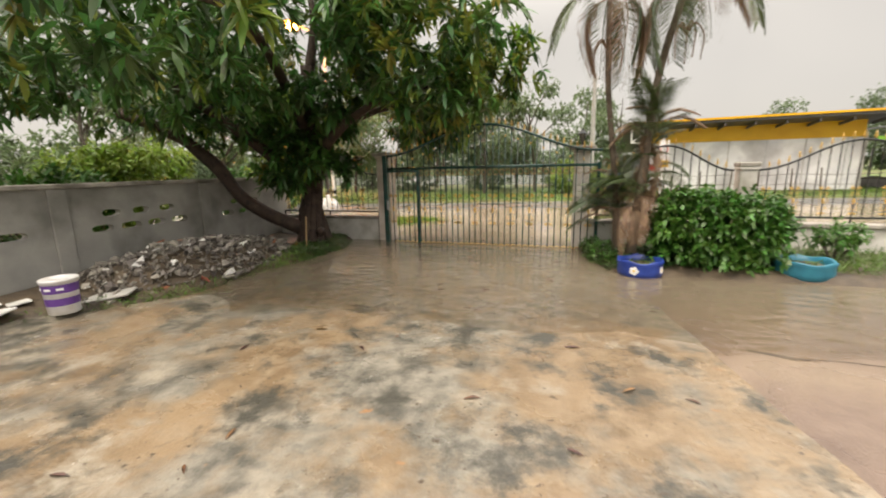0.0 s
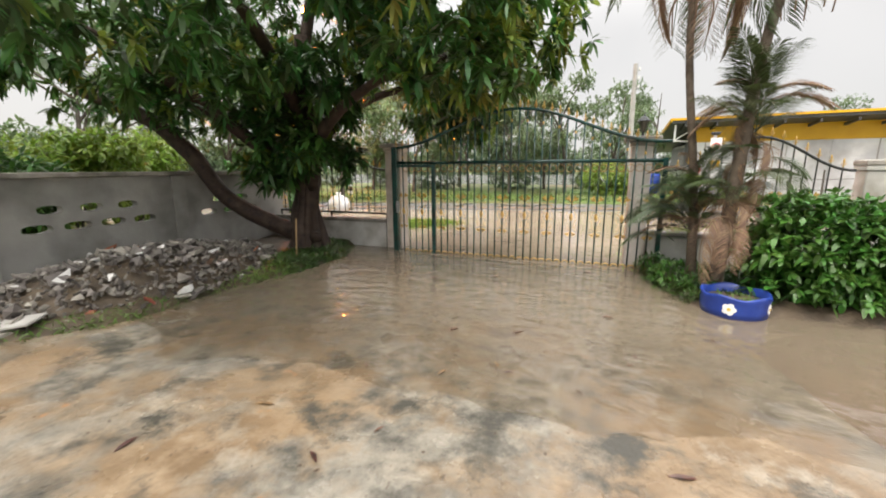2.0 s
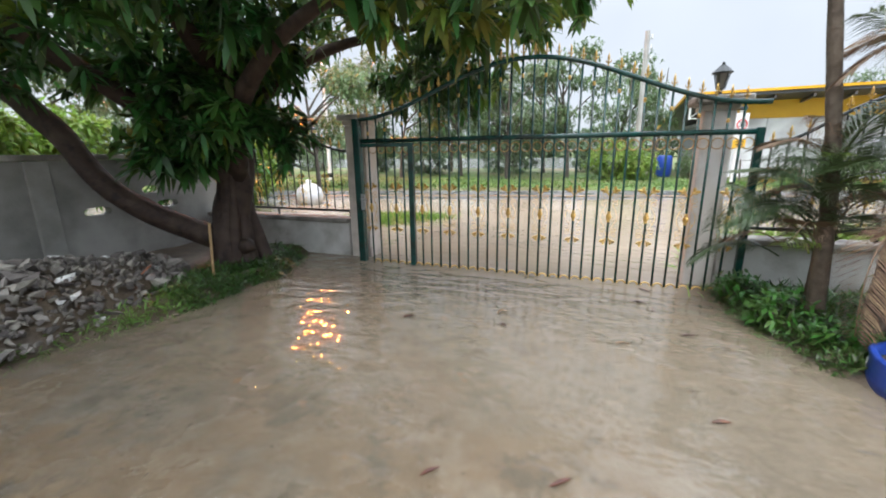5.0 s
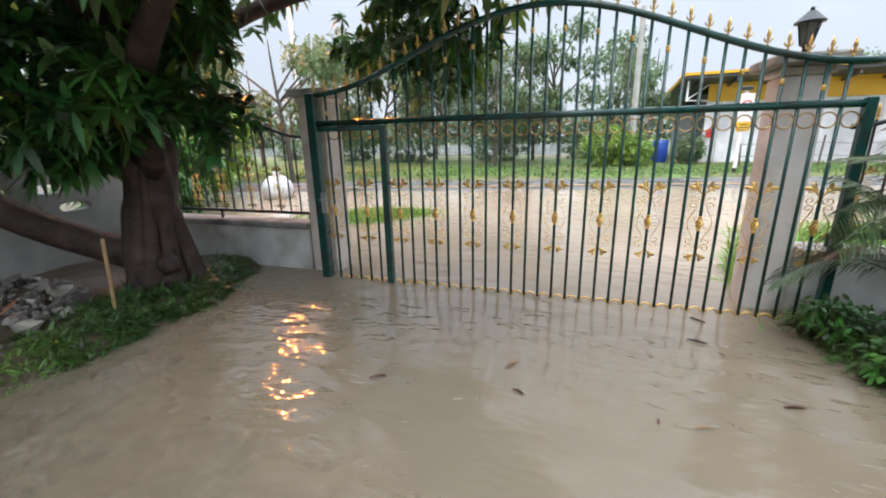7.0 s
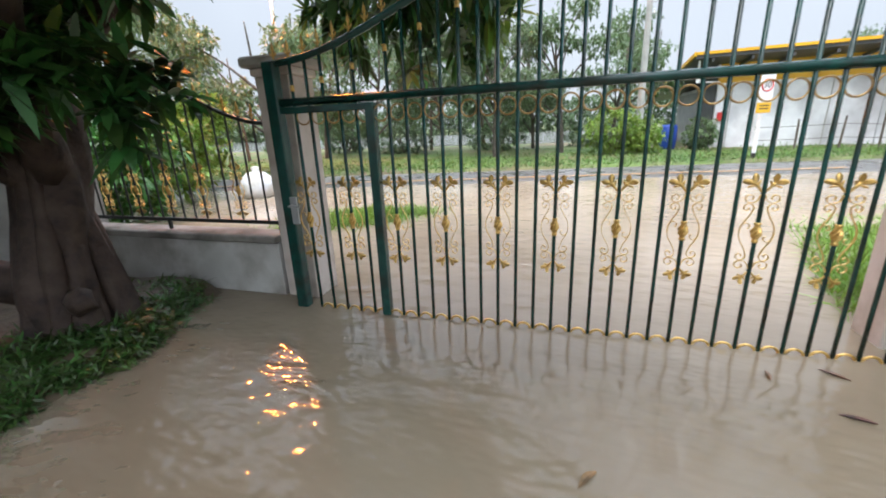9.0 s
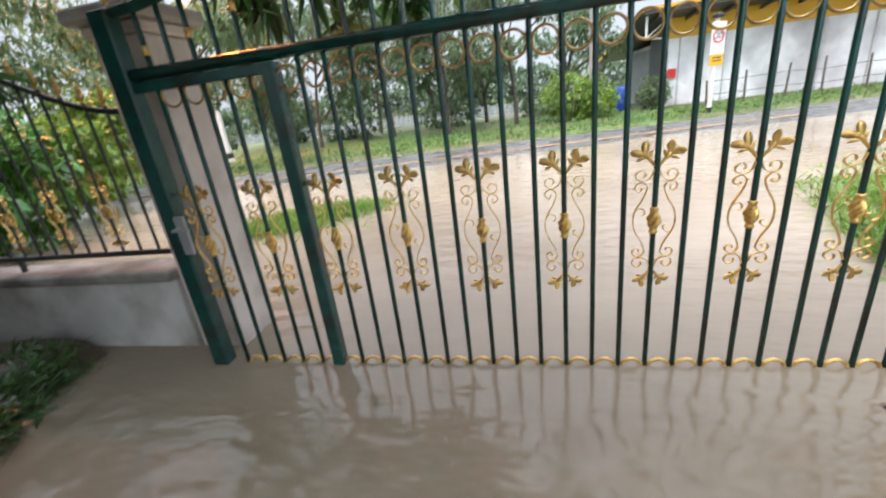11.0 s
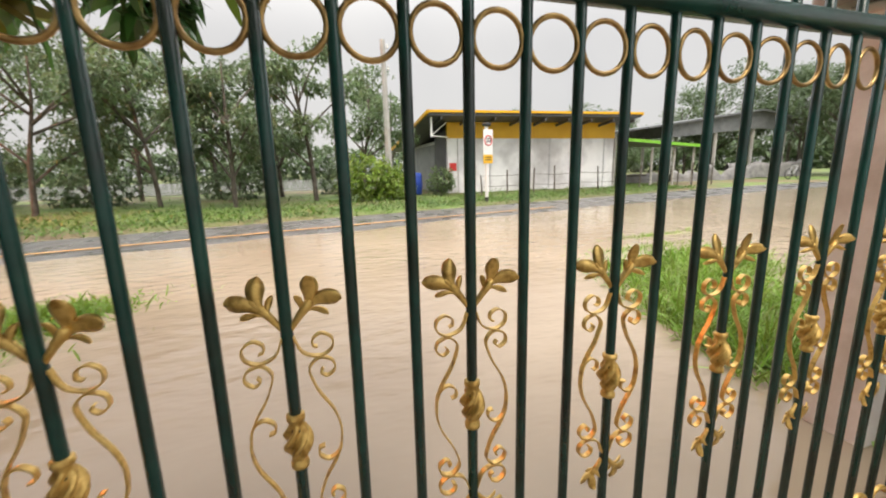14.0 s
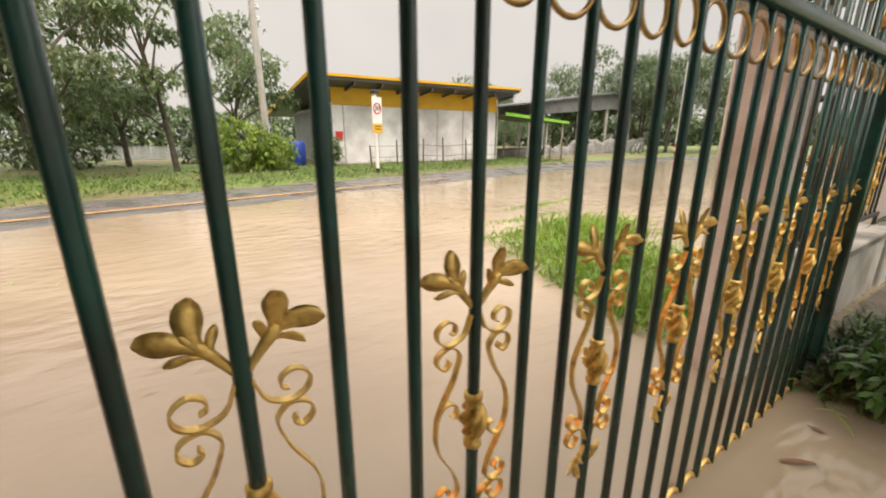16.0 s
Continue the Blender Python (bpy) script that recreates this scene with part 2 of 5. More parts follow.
ORANGE_LINE = material("faded_orange_marking", [(0.5, 0.24, 0.06), (0.62, 0.36, 0.14)], 6, 0.5)
SOIL = material("dark_wet_soil", [(0.05, 0.036, 0.024), (0.11, 0.08, 0.05)], 6, 0.6, bump=0.6, bump_scale=30)
MEADOW = material("green_meadow", [(0.06, 0.11, 0.022), (0.11, 0.175, 0.035), (0.16, 0.17, 0.06)], 0.7, 0.8, bump=0.6, bump_scale=14, detail=8, stain=(0.16, 0.115, 0.065), stain_scale=0.22)
BARK = material("dark_mango_bark", [(0.016, 0.01, 0.008), (0.045, 0.026, 0.018), (0.03, 0.018, 0.014)], 9, 0.75, bump=1.0, bump_scale=11, stain=(0.062, 0.04, 0.028), stain_scale=6)
PALM_BARK = material("palm_stem", [(0.07, 0.05, 0.035), (0.14, 0.11, 0.08)], 12, 0.8, bump=0.6, bump_scale=30)
FAR_BARK = material("grey_bark", [(0.06, 0.05, 0.04), (0.13, 0.11, 0.09)], 6, 0.85, bump=0.4)
MANGO = leaf_material("mango_leaf", [(0.034, 0.092, 0.025), (0.058, 0.138, 0.033), (0.094, 0.182, 0.039)], 0.55, 0.32)
MANGO_YOUNG = leaf_material("young_mango_leaf", [(0.11, 0.2, 0.03), (0.2, 0.28, 0.045), (0.26, 0.22, 0.05)], 0.35, 0.4)
BUSH_LEAF = leaf_material("bush_leaf", [(0.042, 0.125, 0.02), (0.085, 0.2, 0.034)], 0.4)
PALM_LEAF = leaf_material("palm_leaflet", [(0.04, 0.068, 0.024), (0.085, 0.11, 0.04)], 0.4)
DRY_FROND = leaf_material("dry_palm_leaflet", [(0.15, 0.095, 0.06), (0.27, 0.17, 0.105)], 0.4, 0.15, 0.7)
# both far leaf colours are paled to stand in for airborne haze
FAR_LEAF = leaf_material("haze_paled_tree_leaf", [(0.125, 0.19, 0.085), (0.185, 0.255, 0.12)], 0.35, 0.45)
DARK_LEAF = leaf_material("haze_paled_dark_leaf", [(0.11, 0.165, 0.08), (0.16, 0.22, 0.11)], 0.35, 0.45)
LIME_LEAF = leaf_material("lime_shrub_leaf", [(0.15, 0.25, 0.035), (0.29, 0.39, 0.075)], 0.4, 0.4)
GRASS = leaf_material("grass_blade", [(0.06, 0.12, 0.02), (0.13, 0.22, 0.04)], 0.45)
# darker copy of the grass colours, with the canopy shade put in
BANK_GRASS = leaf_material("shade_darkened_grass_blade", [(0.03, 0.07, 0.015), (0.085, 0.15, 0.032)], 0.6)
FLOOD_GRASS = leaf_material("flooded_grass_blade", [(0.14, 0.25, 0.03), (0.24, 0.36, 0.06)], 0.35, 0.4)
RUBBLE = material("broken_concrete", [(0.12, 0.107, 0.094), (0.26, 0.236, 0.208)], 8, 0.6, bump=0.5, bump_scale=40, vary="object", amount=0.5)
RUBBLE_JOINED = material("small_rubble", [(0.085, 0.075, 0.065), (0.2, 0.18, 0.158)], 8, 0.7, bump=0.5, bump_scale=40, vary="island", amount=0.55)
RUBBLE_WHITE = material("white_tile_shard", [(0.6, 0.6, 0.58), (0.72, 0.71, 0.69)], 9, 0.4, vary="object", amount=0.15)
RUBBLE_RED = material("broken_brick", [(0.3, 0.1, 0.05), (0.4, 0.16, 0.09)], 9, 0.8, bump=0.3, vary="object", amount=0.3)
BLUE_PAINT = material("blue_painted_tyre", [(0.012, 0.035, 0.22), (0.022, 0.06, 0.32)], 8, 0.35, bump=0.15, bump_scale=40)
TEAL_PAINT = material("teal_painted_tyre", [(0.01, 0.13, 0.2), (0.02, 0.19, 0.27)], 8, 0.4, bump=0.15, bump_scale=40)
WHITE_PAINT = material("white_paint", [(0.72, 0.72, 0.72), (0.8, 0.8, 0.8)], 8, 0.5)
YELLOW_DOT = material("yellow_paint", [(0.65, 0.42, 0.04), (0.72, 0.5, 0.06)], 8, 0.5)
PURPLE = material("purple_print", [(0.09, 0.035, 0.2), (0.13, 0.05, 0.27)], 9, 0.35)
PLASTIC = material("white_plastic", [(0.62, 0.62, 0.64), (0.72, 0.72, 0.73)], 6, 0.35, stain=(0.5, 0.47, 0.42), stain_scale=4)
YELLOW_CLAD = material("yellow_sheet_cladding", [(0.68, 0.36, 0.008), (0.76, 0.43, 0.015)], 1.5, 0.45)
SHEETING = material("pale_plastic_sheeting", [(0.62, 0.62, 0.65), (0.82, 0.82, 0.84), (0.74, 0.74, 0.77)], 0.9, 0.35, bump=0.8, bump_scale=2.5, stain=(0.46, 0.45, 0.46), stain_scale=0.6)
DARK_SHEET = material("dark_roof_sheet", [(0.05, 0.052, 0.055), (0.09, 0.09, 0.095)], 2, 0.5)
GREY_SHEET = material("grey_roof_sheet", [(0.2, 0.21, 0.22), (0.28, 0.29, 0.3)], 2, 0.5)
LIME_EDGE = material("lime_green_edging", [(0.16, 0.42, 0.03), (0.2, 0.5, 0.05)], 4, 0.5)
CONCRETE = material("pole_concrete", [(0.34, 0.33, 0.31), (0.44, 0.43, 0.41)], 4, 0.75, bump=0.2)
STEEL = material("galvanised_steel", [(0.4, 0.41, 0.42), (0.52, 0.53, 0.54)], 6, 0.4, 0.6)
SIGN_RED = material("red_sign_paint", [(0.55, 0.03, 0.03), (0.62, 0.05, 0.04)], 6, 0.4)
SIGN_YELLOW = material("amber_sign_paint", [(0.72, 0.4, 0.02), (0.78, 0.46, 0.03)], 6, 0.4)
INK = material("black_print", [(0.02, 0.02, 0.02), (0.03, 0.03, 0.03)], 6, 0.5)
BLUE_PLASTIC = material("blue_barrel_plastic", [(0.01, 0.04, 0.25), (0.02, 0.06, 0.33)], 6, 0.4)
LAMP_GLASS = material("smoked_lantern_glass", [(0.1, 0.095, 0.08), (0.17, 0.16, 0.14)], 6, 0.1)
STICK_WOOD = material("weathered_bamboo", [(0.3, 0.19, 0.09), (0.42, 0.28, 0.14)], 14, 0.6, bump=0.2)
DEAD_LEAF = material("wet_dead_leaf", [(0.05, 0.026, 0.014), (0.17, 0.075, 0.035)], 20, 0.4, vary="object", amount=0.5)
SODIUM = bpy.data.materials.new("sodium_glow")
SODIUM.use_nodes = True
SODIUM.node_tree.nodes["Principled BSDF"].inputs["Emission Color"].default_value = (1.0, 0.22, 0.02, 1)
SODIUM.node_tree.nodes["Principled BSDF"].inputs["Emission Strength"].default_value = 1000.0
WATER_MAT = water_material()
SHED_SHEET = material("dull_grey_shed_sheet", [(0.1, 0.108, 0.115), (0.17, 0.178, 0.185)], 2, 0.55)
NETTING = material("grey_shade_netting", [(0.12, 0.118, 0.115), (0.23, 0.22, 0.21)], 3, 0.8, bump=0.4, bump_scale=20)
POND = material("pale_pond_water", [(0.3, 0.3, 0.28), (0.36, 0.36, 0.34)], 0.5, 0.1, bump=0.1)


# ---- mesh tools ----
class Build:
    """Collects vertices and faces for one mesh."""

    def __init__(self):
        self.v, self.f, self.smooth = [], [], False

    def box(self, x0, y0, z0, x1, y1, z1, c=0.0):
        c = min(c, (x1 - x0) * 0.45, (y1 - y0) * 0.45, (z1 - z0) * 0.45)
        k = len(self.v)
        if c <= 0:
            self.v += [(x0, y0, z0), (x1, y0, z0), (x1, y1, z0), (x0, y1, z0), (x0, y0, z1), (x1, y0, z1), (x1, y1, z1), (x0, y1, z1)]
            self.f += [tuple(k + i for i in q) for q in ((0, 3, 2, 1), (4, 5, 6, 7), (0, 1, 5, 4), (1, 2, 6, 5), (2, 3, 7, 6), (3, 0, 4, 7))]
            return self
        rings = []
        for z, inset in ((z0, c), (z0 + c, 0), (z1 - c, 0), (z1, c)):
            a, b, d, e = x0 + inset, x1 - inset, y0 + inset, y1 - inset
            s = c if inset == 0 else 0.0
            ring = [(a + s, d, z), (b - s, d, z), (b, d + s, z), (b, e - s, z), (b - s, e, z), (a + s, e, z), (a, e - s, z), (a, d + s, z)] if s else [(a, d, z)] * 0
            if not s:
                t = c * 0.4
                ring = [(a + t, d, z), (b - t, d, z), (b, d + t, z), (b, e - t, z), (b - t, e, z), (a + t, e, z), (a, e - t, z), (a, d + t, z)]
            rings.append(ring)
        for ring in rings:
            self.v += ring
        for r in range(3):
            for i in range(8):
                j = (i + 1) % 8
                self.f.append((k + r * 8 + i, k + r * 8 + j, k + r * 8 + 8 + j, k + r * 8 + 8 + i))
        self.f.append(tuple(k + i for i in reversed(range(8))))
        self.f.append(tuple(k + 24 + i for i in range(8)))
        return self

    def tube(self, pts, radii, n=8, cap=True, wobble=0.0):
        pts = [Vector(p) for p in pts]
        if not hasattr(radii, "__len__"):
            radii = [radii] * len(pts)
        k = len(self.v)
        side = None
        for i, p in enumerate(pts):
            d = (pts[min(i + 1, len(pts) - 1)] - pts[max(i - 1, 0)]).normalized()
            if side is None:
                side = d.orthogonal().normalized()
            side = (side - d * side.dot(d)).normalized()
            up = d.cross(side)
            for j in range(n):
                a = 2 * math.pi * j / n
                r = radii[i] * (1 + wobble * noise.noise((p.x * 3 + math.cos(a) * 1.5, p.y * 3 + math.sin(a) * 1.5, p.z * 1.5)))
                self.v.append(tuple(p + side * (math.cos(a) * r) + up * (math.sin(a) * r)))
        for i in range(len(pts) - 1):
            for j in range(n):
                jj = (j + 1) % n
                self.f.append((k + i * n + j, k + i * n + jj, k + (i + 1) * n + jj, k + (i + 1) * n + j))
        if cap:
            self.f.append(tuple(k + j for j in reversed(range(n))))
            self.f.append(tuple(k + (len(pts) - 1) * n + j for j in range(n)))
        return self

    def lathe(self, x, y, profile, n=16, cap=True):
        """Turns (radius, z) pairs round the upright axis at x, y."""
        k = len(self.v)
        for r, z in profile:
            for j in range(n):
                a = 2 * math.pi * j / n
                self.v.append((x + r * math.cos(a), y + r * math.sin(a), z))
        for i in range(len(profile) - 1):
            for j in range(n):
                jj = (j + 1) % n
                self.f.append((k + i * n + j, k + i * n + jj, k + (i + 1) * n + jj, k + (i + 1) * n + j))
        if cap:
            self.f.append(tuple(k + j for j in reversed(range(n))))
            self.f.append(tuple(k + (len(profile) - 1) * n + j for j in range(n)))
        return self

    def ribbon(self, pts, width=0.012, thick=0.003):
        """A flat strip along a path in the x-z plane, its width along y."""
        k = len(self.v)
        n = len(pts)
        for i, (u, w) in enumerate(pts):
            a, b = pts[max(i - 1, 0)], pts[min(i + 1, n - 1)]
            dx, dz = b[0] - a[0], b[1] - a[1]
            q = math.hypot(dx, dz) or 1
            nx, nz = -dz / q * thick / 2, dx / q * thick / 2
            self.v += [(u + nx, -width / 2, w + nz), (u + nx, width / 2, w + nz), (u - nx, width / 2, w - nz), (u - nx, -width / 2, w - nz)]
        for i in range(n - 1):
            for j in range(4):
                jj = (j + 1) % 4
                self.f.append((k + i * 4 + j, k + i * 4 + jj, k + i * 4 + 4 + jj, k + i * 4 + 4 + j))
        self.f += [(k, k + 1, k + 2, k + 3), (k + 4 * n - 1, k + 4 * n - 2, k + 4 * n - 3, k + 4 * n - 4)]
        return self

    def mesh(self, name, mat, smooth=False):
        me = bpy.data.meshes.new(name)
        me.from_pydata(self.v, [], self.f)
        me.materials.append(mat)
        if smooth:
            me.polygons.foreach_set("use_smooth", [True] * len(me.polygons))
        me.update()
        return me


def part(name, b, mat, parent, label="", smooth=False, at=None):
    """Links a Build, or a ready mesh, as one part under a thing or part."""
    ob = new(name, b if isinstance(b, bpy.types.Mesh) else b.mesh(name, mat, smooth))
    ob.parent = parent
    if at is not None:
        ob.matrix_basis = at
    return tagged(ob, label)


def thing(name, label, category, group="", kind="", at=None):
    ob = new(name)
    ob.empty_display_size = 0.1
    if at is not None:
        ob.matrix_basis = at
    return tagged(ob, label, category, group, kind)


def setting(name, b, mat, label, category, smooth=False):
    return tagged(new(name, b.mesh(name, mat, smooth)), label, category, "", "structure")


def rand_dirs(n):
    d = rng.normal(size=(n, 3))
    return d / np.linalg.norm(d, axis=1)[:, None]


def leaves_mesh(name, mat, base, way, length, width, droop, mats=None, pick=None):
    """Many leaves in one mesh: base points, directions, lengths, widths and droop."""
    n = len(base)
    way = way / np.linalg.norm(way, axis=1)[:, None]
    up = np.tile((0.0, 0.0, 1.0), (n, 1))
    side = np.cross(way, up)
    side += rng.normal(scale=0.25, size=(n, 3))
    side /= np.linalg.norm(side, axis=1)[:, None] + 1e-9
    L, W, D = (np.broadcast_to(np.asarray(a, float), (n,))[:, None] for a in (length, width, droop))
    def mid(s):
        return base + way * (L * s) - up * (D * L * s * s)
    v = np.stack([base, mid(0.35) + side * W / 2, mid(0.35) - side * W / 2, mid(0.72) + side * W * 0.36, mid(0.72) - side * W * 0.36, mid(1.0)], 1).reshape(-1, 3)
    k = (np.arange(n) * 6)[:, None]
    faces = []
    t1, q, t2 = (k + np.array([[0, 2, 1]])).tolist(), (k + np.array([[1, 2, 4, 3]])).tolist(), (k + np.array([[3, 4, 5]])).tolist()
    faces = t1 + q + t2
    me = bpy.data.meshes.new(name)
    me.from_pydata(v.tolist(), [], faces)
    for m in (mats or [mat]):
        me.materials.append(m)
    if pick is not None:
        me.polygons.foreach_set("material_index", np.tile(np.asarray(pick, int), 3))
    me.update()
    return me


def blob_points(blobs, share=0.55):
    """Points in the outer part of ellipsoids (x, y, z, rx, ry, rz, count), with ragged outline."""
    out, outward = [], []
    for x, y, z, rx, ry, rz, n in blobs:
        d = rand_dirs(n)
        r = share + (1 - share) * rng.random(n) ** 0.7
        lump = np.array([0.82 + 0.36 * noise.noise(Vector(q * 1.9) + Vector((x, y, z))) for q in d])
        p = np.array((x, y, z)) + d * (r * (lump + 0.12))[:, None] * np.array((rx, ry, rz))
        out.append(p)
        outward.append(d)
    return np.concatenate(out), np.concatenate(outward)


def whorls(points, outward, per, spread=0.55, sag=0.2):
    """Leaf bases and directions for whorls of leaves at the points."""
    n = len(points)
    axis = outward + rng.normal(scale=0.5, size=(n, 3)) - np.array((0, 0, sag))
    axis /= np.linalg.norm(axis, axis=1)[:, None]
    base = np.repeat(points, per, 0) + rng.normal(scale=0.012, size=(n * per, 3))
    way = np.repeat(axis, per, 0) * spread + rand_dirs(n * per)
    return base, way


EDGE_X = (-500, 0, 6, 12, 18, 24, 30, 40, 320)
EDGE_Y = (-92.4, 18.0, 19.3, 20.5, 21.6, 22.2, 22.2, 20.6, -45)


def edge_y(x):
    """The far edge of the road, which bends away to the right."""
    return float(np.interp(x, EDGE_X, EDGE_Y))


def arc(cx, cz, r, a0, a1, n=10, r1=None):
    r1 = r if r1 is None else r1
    return [(cx + (r + (r1 - r) * i / n) * math.cos(radians(a0 + (a1 - a0) * i / n)), cz + (r + (r1 - r) * i / n) * math.sin(radians(a0 + (a1 - a0) * i / n))) for i in range(n + 1)]


def bezier(pts, n=14):
    """A smooth path through the points (Catmull-Rom)."""
    p = [Vector(q) for q in pts]
    p = [p[0] * 2 - p[1]] + p + [p[-1] * 2 - p[-2]]
    out = []
    for i in range(1, len(p) - 2):
        for s in range(n):
            t = s / n
            a, b, c, d = p[i - 1], p[i], p[i + 1], p[i + 2]
            out.append(0.5 * ((2 * b) + (c - a) * t + (2 * a - 5 * b + 4 * c - d) * t * t + (3 * b - a - 3 * c + d) * t ** 3))
    out.append(p[-2])
    return out


# ---- ground, driveway, road, water ----
def smooth(a, b, x):
    t = min(1.0, max(0.0, (x - a) / (b - a)))
    return t * t * (3 - 2 * t)


def ground_z(x, y):
    d = y - edge_y(x)
    z = -0.12 + 0.22 * smooth(0.0, 0.6, d) + 0.08 * smooth(0.0, 9.0, d)
    if y < 8.2:
        z = max(z, -0.12 + 0.24 * smooth(-6.55, -6.8, x), -0.12 + 0.2 * smooth(5.5, 6.2, x) * smooth(8.2, 7.2, y))
    z += 0.16 * smooth(12, 22, x) * smooth(3, 0.5, abs(d + 7.5)) * 0.8
    z += 0.03 * noise.noise((x * 0.6, y * 0.6, 0.3)) * smooth(0.3, 2, d)
    return z


def spaced(lo, a, b, hi, step, far):
    mid = list(np.arange(a, b + 0.01, step))
    left, right, s = [], [], step
    x = a
    while x > lo:
        s *= far
        x -= s
        left.append(x)
    x, s = b, step
    while x < hi:
        s *= far
        x += s
        right.append(x)
    return left[::-1] + mid + right


def sheet(xs, ys, height):
    b = Build()
    for y in ys:
        for x in xs:
            b.v.append((float(x), float(y), height(x, y)))
    n = len(xs)
    b.f = [(j * n + i, j * n + i + 1, (j + 1) * n + i + 1, (j + 1) * n + i) for j in range(len(ys) - 1) for i in range(n - 1)]
    return b


setting("ground", sheet(spaced(-900, -12, 30, 900, 0.45, 1.25), spaced(-500, -4, 36, 1500, 0.45, 1.25), ground_z), MEADOW, "flat green meadow ground, low and flooded before the gate", "ground", True)


def drive_z(x, y):
    z = 0.083 - 0.16 * smooth(1.2, 8.5, y)
    return z + 0.012 * noise.noise((x * 0.7, y * 0.7, 0)) + 0.006 * noise.noise((x * 2.3, y * 2.3, 4))


def slab_edge(y):
    return 1.5 - 0.16 * (y - 2.0) + 0.05 * noise.noise((0, y * 1.7, 2)) if y < 5.6 else 0.92


b = Build()
rows = np.arange(-6, 8.31, 0.16)
cols = 42
for y in rows:
    r = slab_edge(y) + (2.2 * smooth(5.0, 7.0, y))
    for i in range(cols):
        x = -6.42 + (r + 6.42) * i / (cols - 1)
        b.v.append((x, float(y), drive_z(x, y)))
b.f = [(j * cols + i, j * cols + i + 1, (j + 1) * cols + i + 1, (j + 1) * cols + i) for j in range(len(rows) - 1) for i in range(cols - 1)]
setting("driveway", b, SLAB, "wet concrete driveway stained with tan mud", "driveway", True)
def yard_z(x, y):
    return drive_z(x, y) - 0.008 + 0.009 * max(0.0, x - 1.3)


b = Build()
rows = np.arange(-6, 5.81, 0.16)
for y in rows:
    for i in range(30):
        x = slab_edge(y) + 0.004 + (9.0 - slab_edge(y)) * (i / 29) ** 1.3
        b.v.append((x, float(y), yard_z(x, y) + 0.004 * noise.noise((x * 5, y * 5, 1))))
b.f = [(j * 30 + i, j * 30 + i + 1, (j + 1) * 30 + i + 1, (j + 1) * 30 + i) for j in range(len(rows) - 1) for i in range(29)]
pave = setting("pavement", b, APRON, "worn reddish wet asphalt yard with a long crack", "pavement", True)
b = Build()
for i in range(60):
    x = 1.55 + 0.07 * i
    y = 3.62 + 0.05 * math.sin(x * 2.1) + 0.05 * noise.noise((x * 3, 0, 5)) - 0.02 * x
    w = 0.003 + 0.01 * abs(noise.noise((x * 4, 2, 1))) + 0.03 * math.exp(-((x - 1.75) / 0.14) ** 2)
    b.v += [(x, y - w, yard_z(x, y) + 0.003), (x, y, yard_z(x, y) + 0.007), (x, y + w, yard_z(x, y) + 0.003)]
b.f = [(3 * i + k, 3 * i + 3 + k, 3 * i + 4 + k, 3 * i + 1 + k) for i in range(59) for k in (0, 1)]
part("crack", b, SOIL, pave, "long dark crack filled with soil")

b = Build()
xs = spaced(-500, -14, 34, 320, 0.6, 1.3)
for x in xs:
    for d, z in ((-7.5, -0.07), (-3.0, 0.028), (-2.2, 0.05), (-1.0, 0.075), (-0.25, 0.085), (0.0, 0.08), (0.02, -0.06)):
        b.v.append((float(x), edge_y(x) + d, z + 0.01 * noise.noise((x * 0.5, d, 0)) * (d < -1)))
b.f = [(i * 7 + j, (i + 1) * 7 + j, (i + 1) * 7 + j + 1, i * 7 + j + 1) for i in range(len(xs) - 1) for j in range(6)]
setting("road", b, ROAD, "wet grey asphalt road, half under flood water", "road", True)
b = Build()
for x in np.arange(-30, 5.0, 0.6):
    b.v += [(x, edge_y(x) - 1.78, 0.0655), (x, edge_y(x) - 1.68, 0.0672)]
b.v = [(x, y, z + 0.012) for x, y, z in b.v]
b.f = [(2 * i, 2 * i + 2, 2 * i + 3, 2 * i + 1) for i in range(len(b.v) // 2 - 1)]
setting("road_marking", b, ORANGE_LINE, "thin faded orange line along the road edge", "road marking")

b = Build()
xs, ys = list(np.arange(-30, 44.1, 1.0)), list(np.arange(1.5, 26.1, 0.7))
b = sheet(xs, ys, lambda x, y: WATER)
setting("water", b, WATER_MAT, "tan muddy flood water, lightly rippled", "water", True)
b = Build().box(-120, 33, 0.1, 2.5, 75, 0.24)
setting("pond", b, POND, "pale pond water behind the roadside trees", "water")


# ---- raised banks beside the driveway ----
def bank_left(x, y):
    edge = -4.15 + 0.28 * smooth(4.6, 6.0, y) - 0.35 * smooth(6.6, 7.7, y) - 0.9 * smooth(3.6, 2.2, y) + 0.08 * noise.noise((0, y * 2, 0))
    rise = smooth(edge, edge - 0.5, x)
    return -0.1 + 0.24 * rise + 0.04 * noise.noise((x * 2, y * 2, 0)) * rise


setting("bank_left", sheet(np.arange(-6.44, -3.6, 0.12), np.arange(-3, 7.7, 0.12), bank_left), SOIL, "strip of dark wet soil along the wall", "soil", True)


def bank_right(x, y):
    edge = 5.72 + 0.7 * smooth(0.9, 0.3, x) + 0.06 * noise.noise((x * 2, 0, 0))
    rise = smooth(edge, edge + 0.35, y) * smooth(0.15, 0.6, x - 0.25 * smooth(7.4, 6, y))
    return -0.1 + 0.24 * rise + 0.03 * noise.noise((x * 2, y * 2, 3)) * rise


setting("bank_right", sheet(np.arange(0.1, 9.0, 0.12), np.arange(5.5, 7.72, 0.12), bank_right), SOIL, "planting bed of dark wet soil beside the gate", "soil", True)


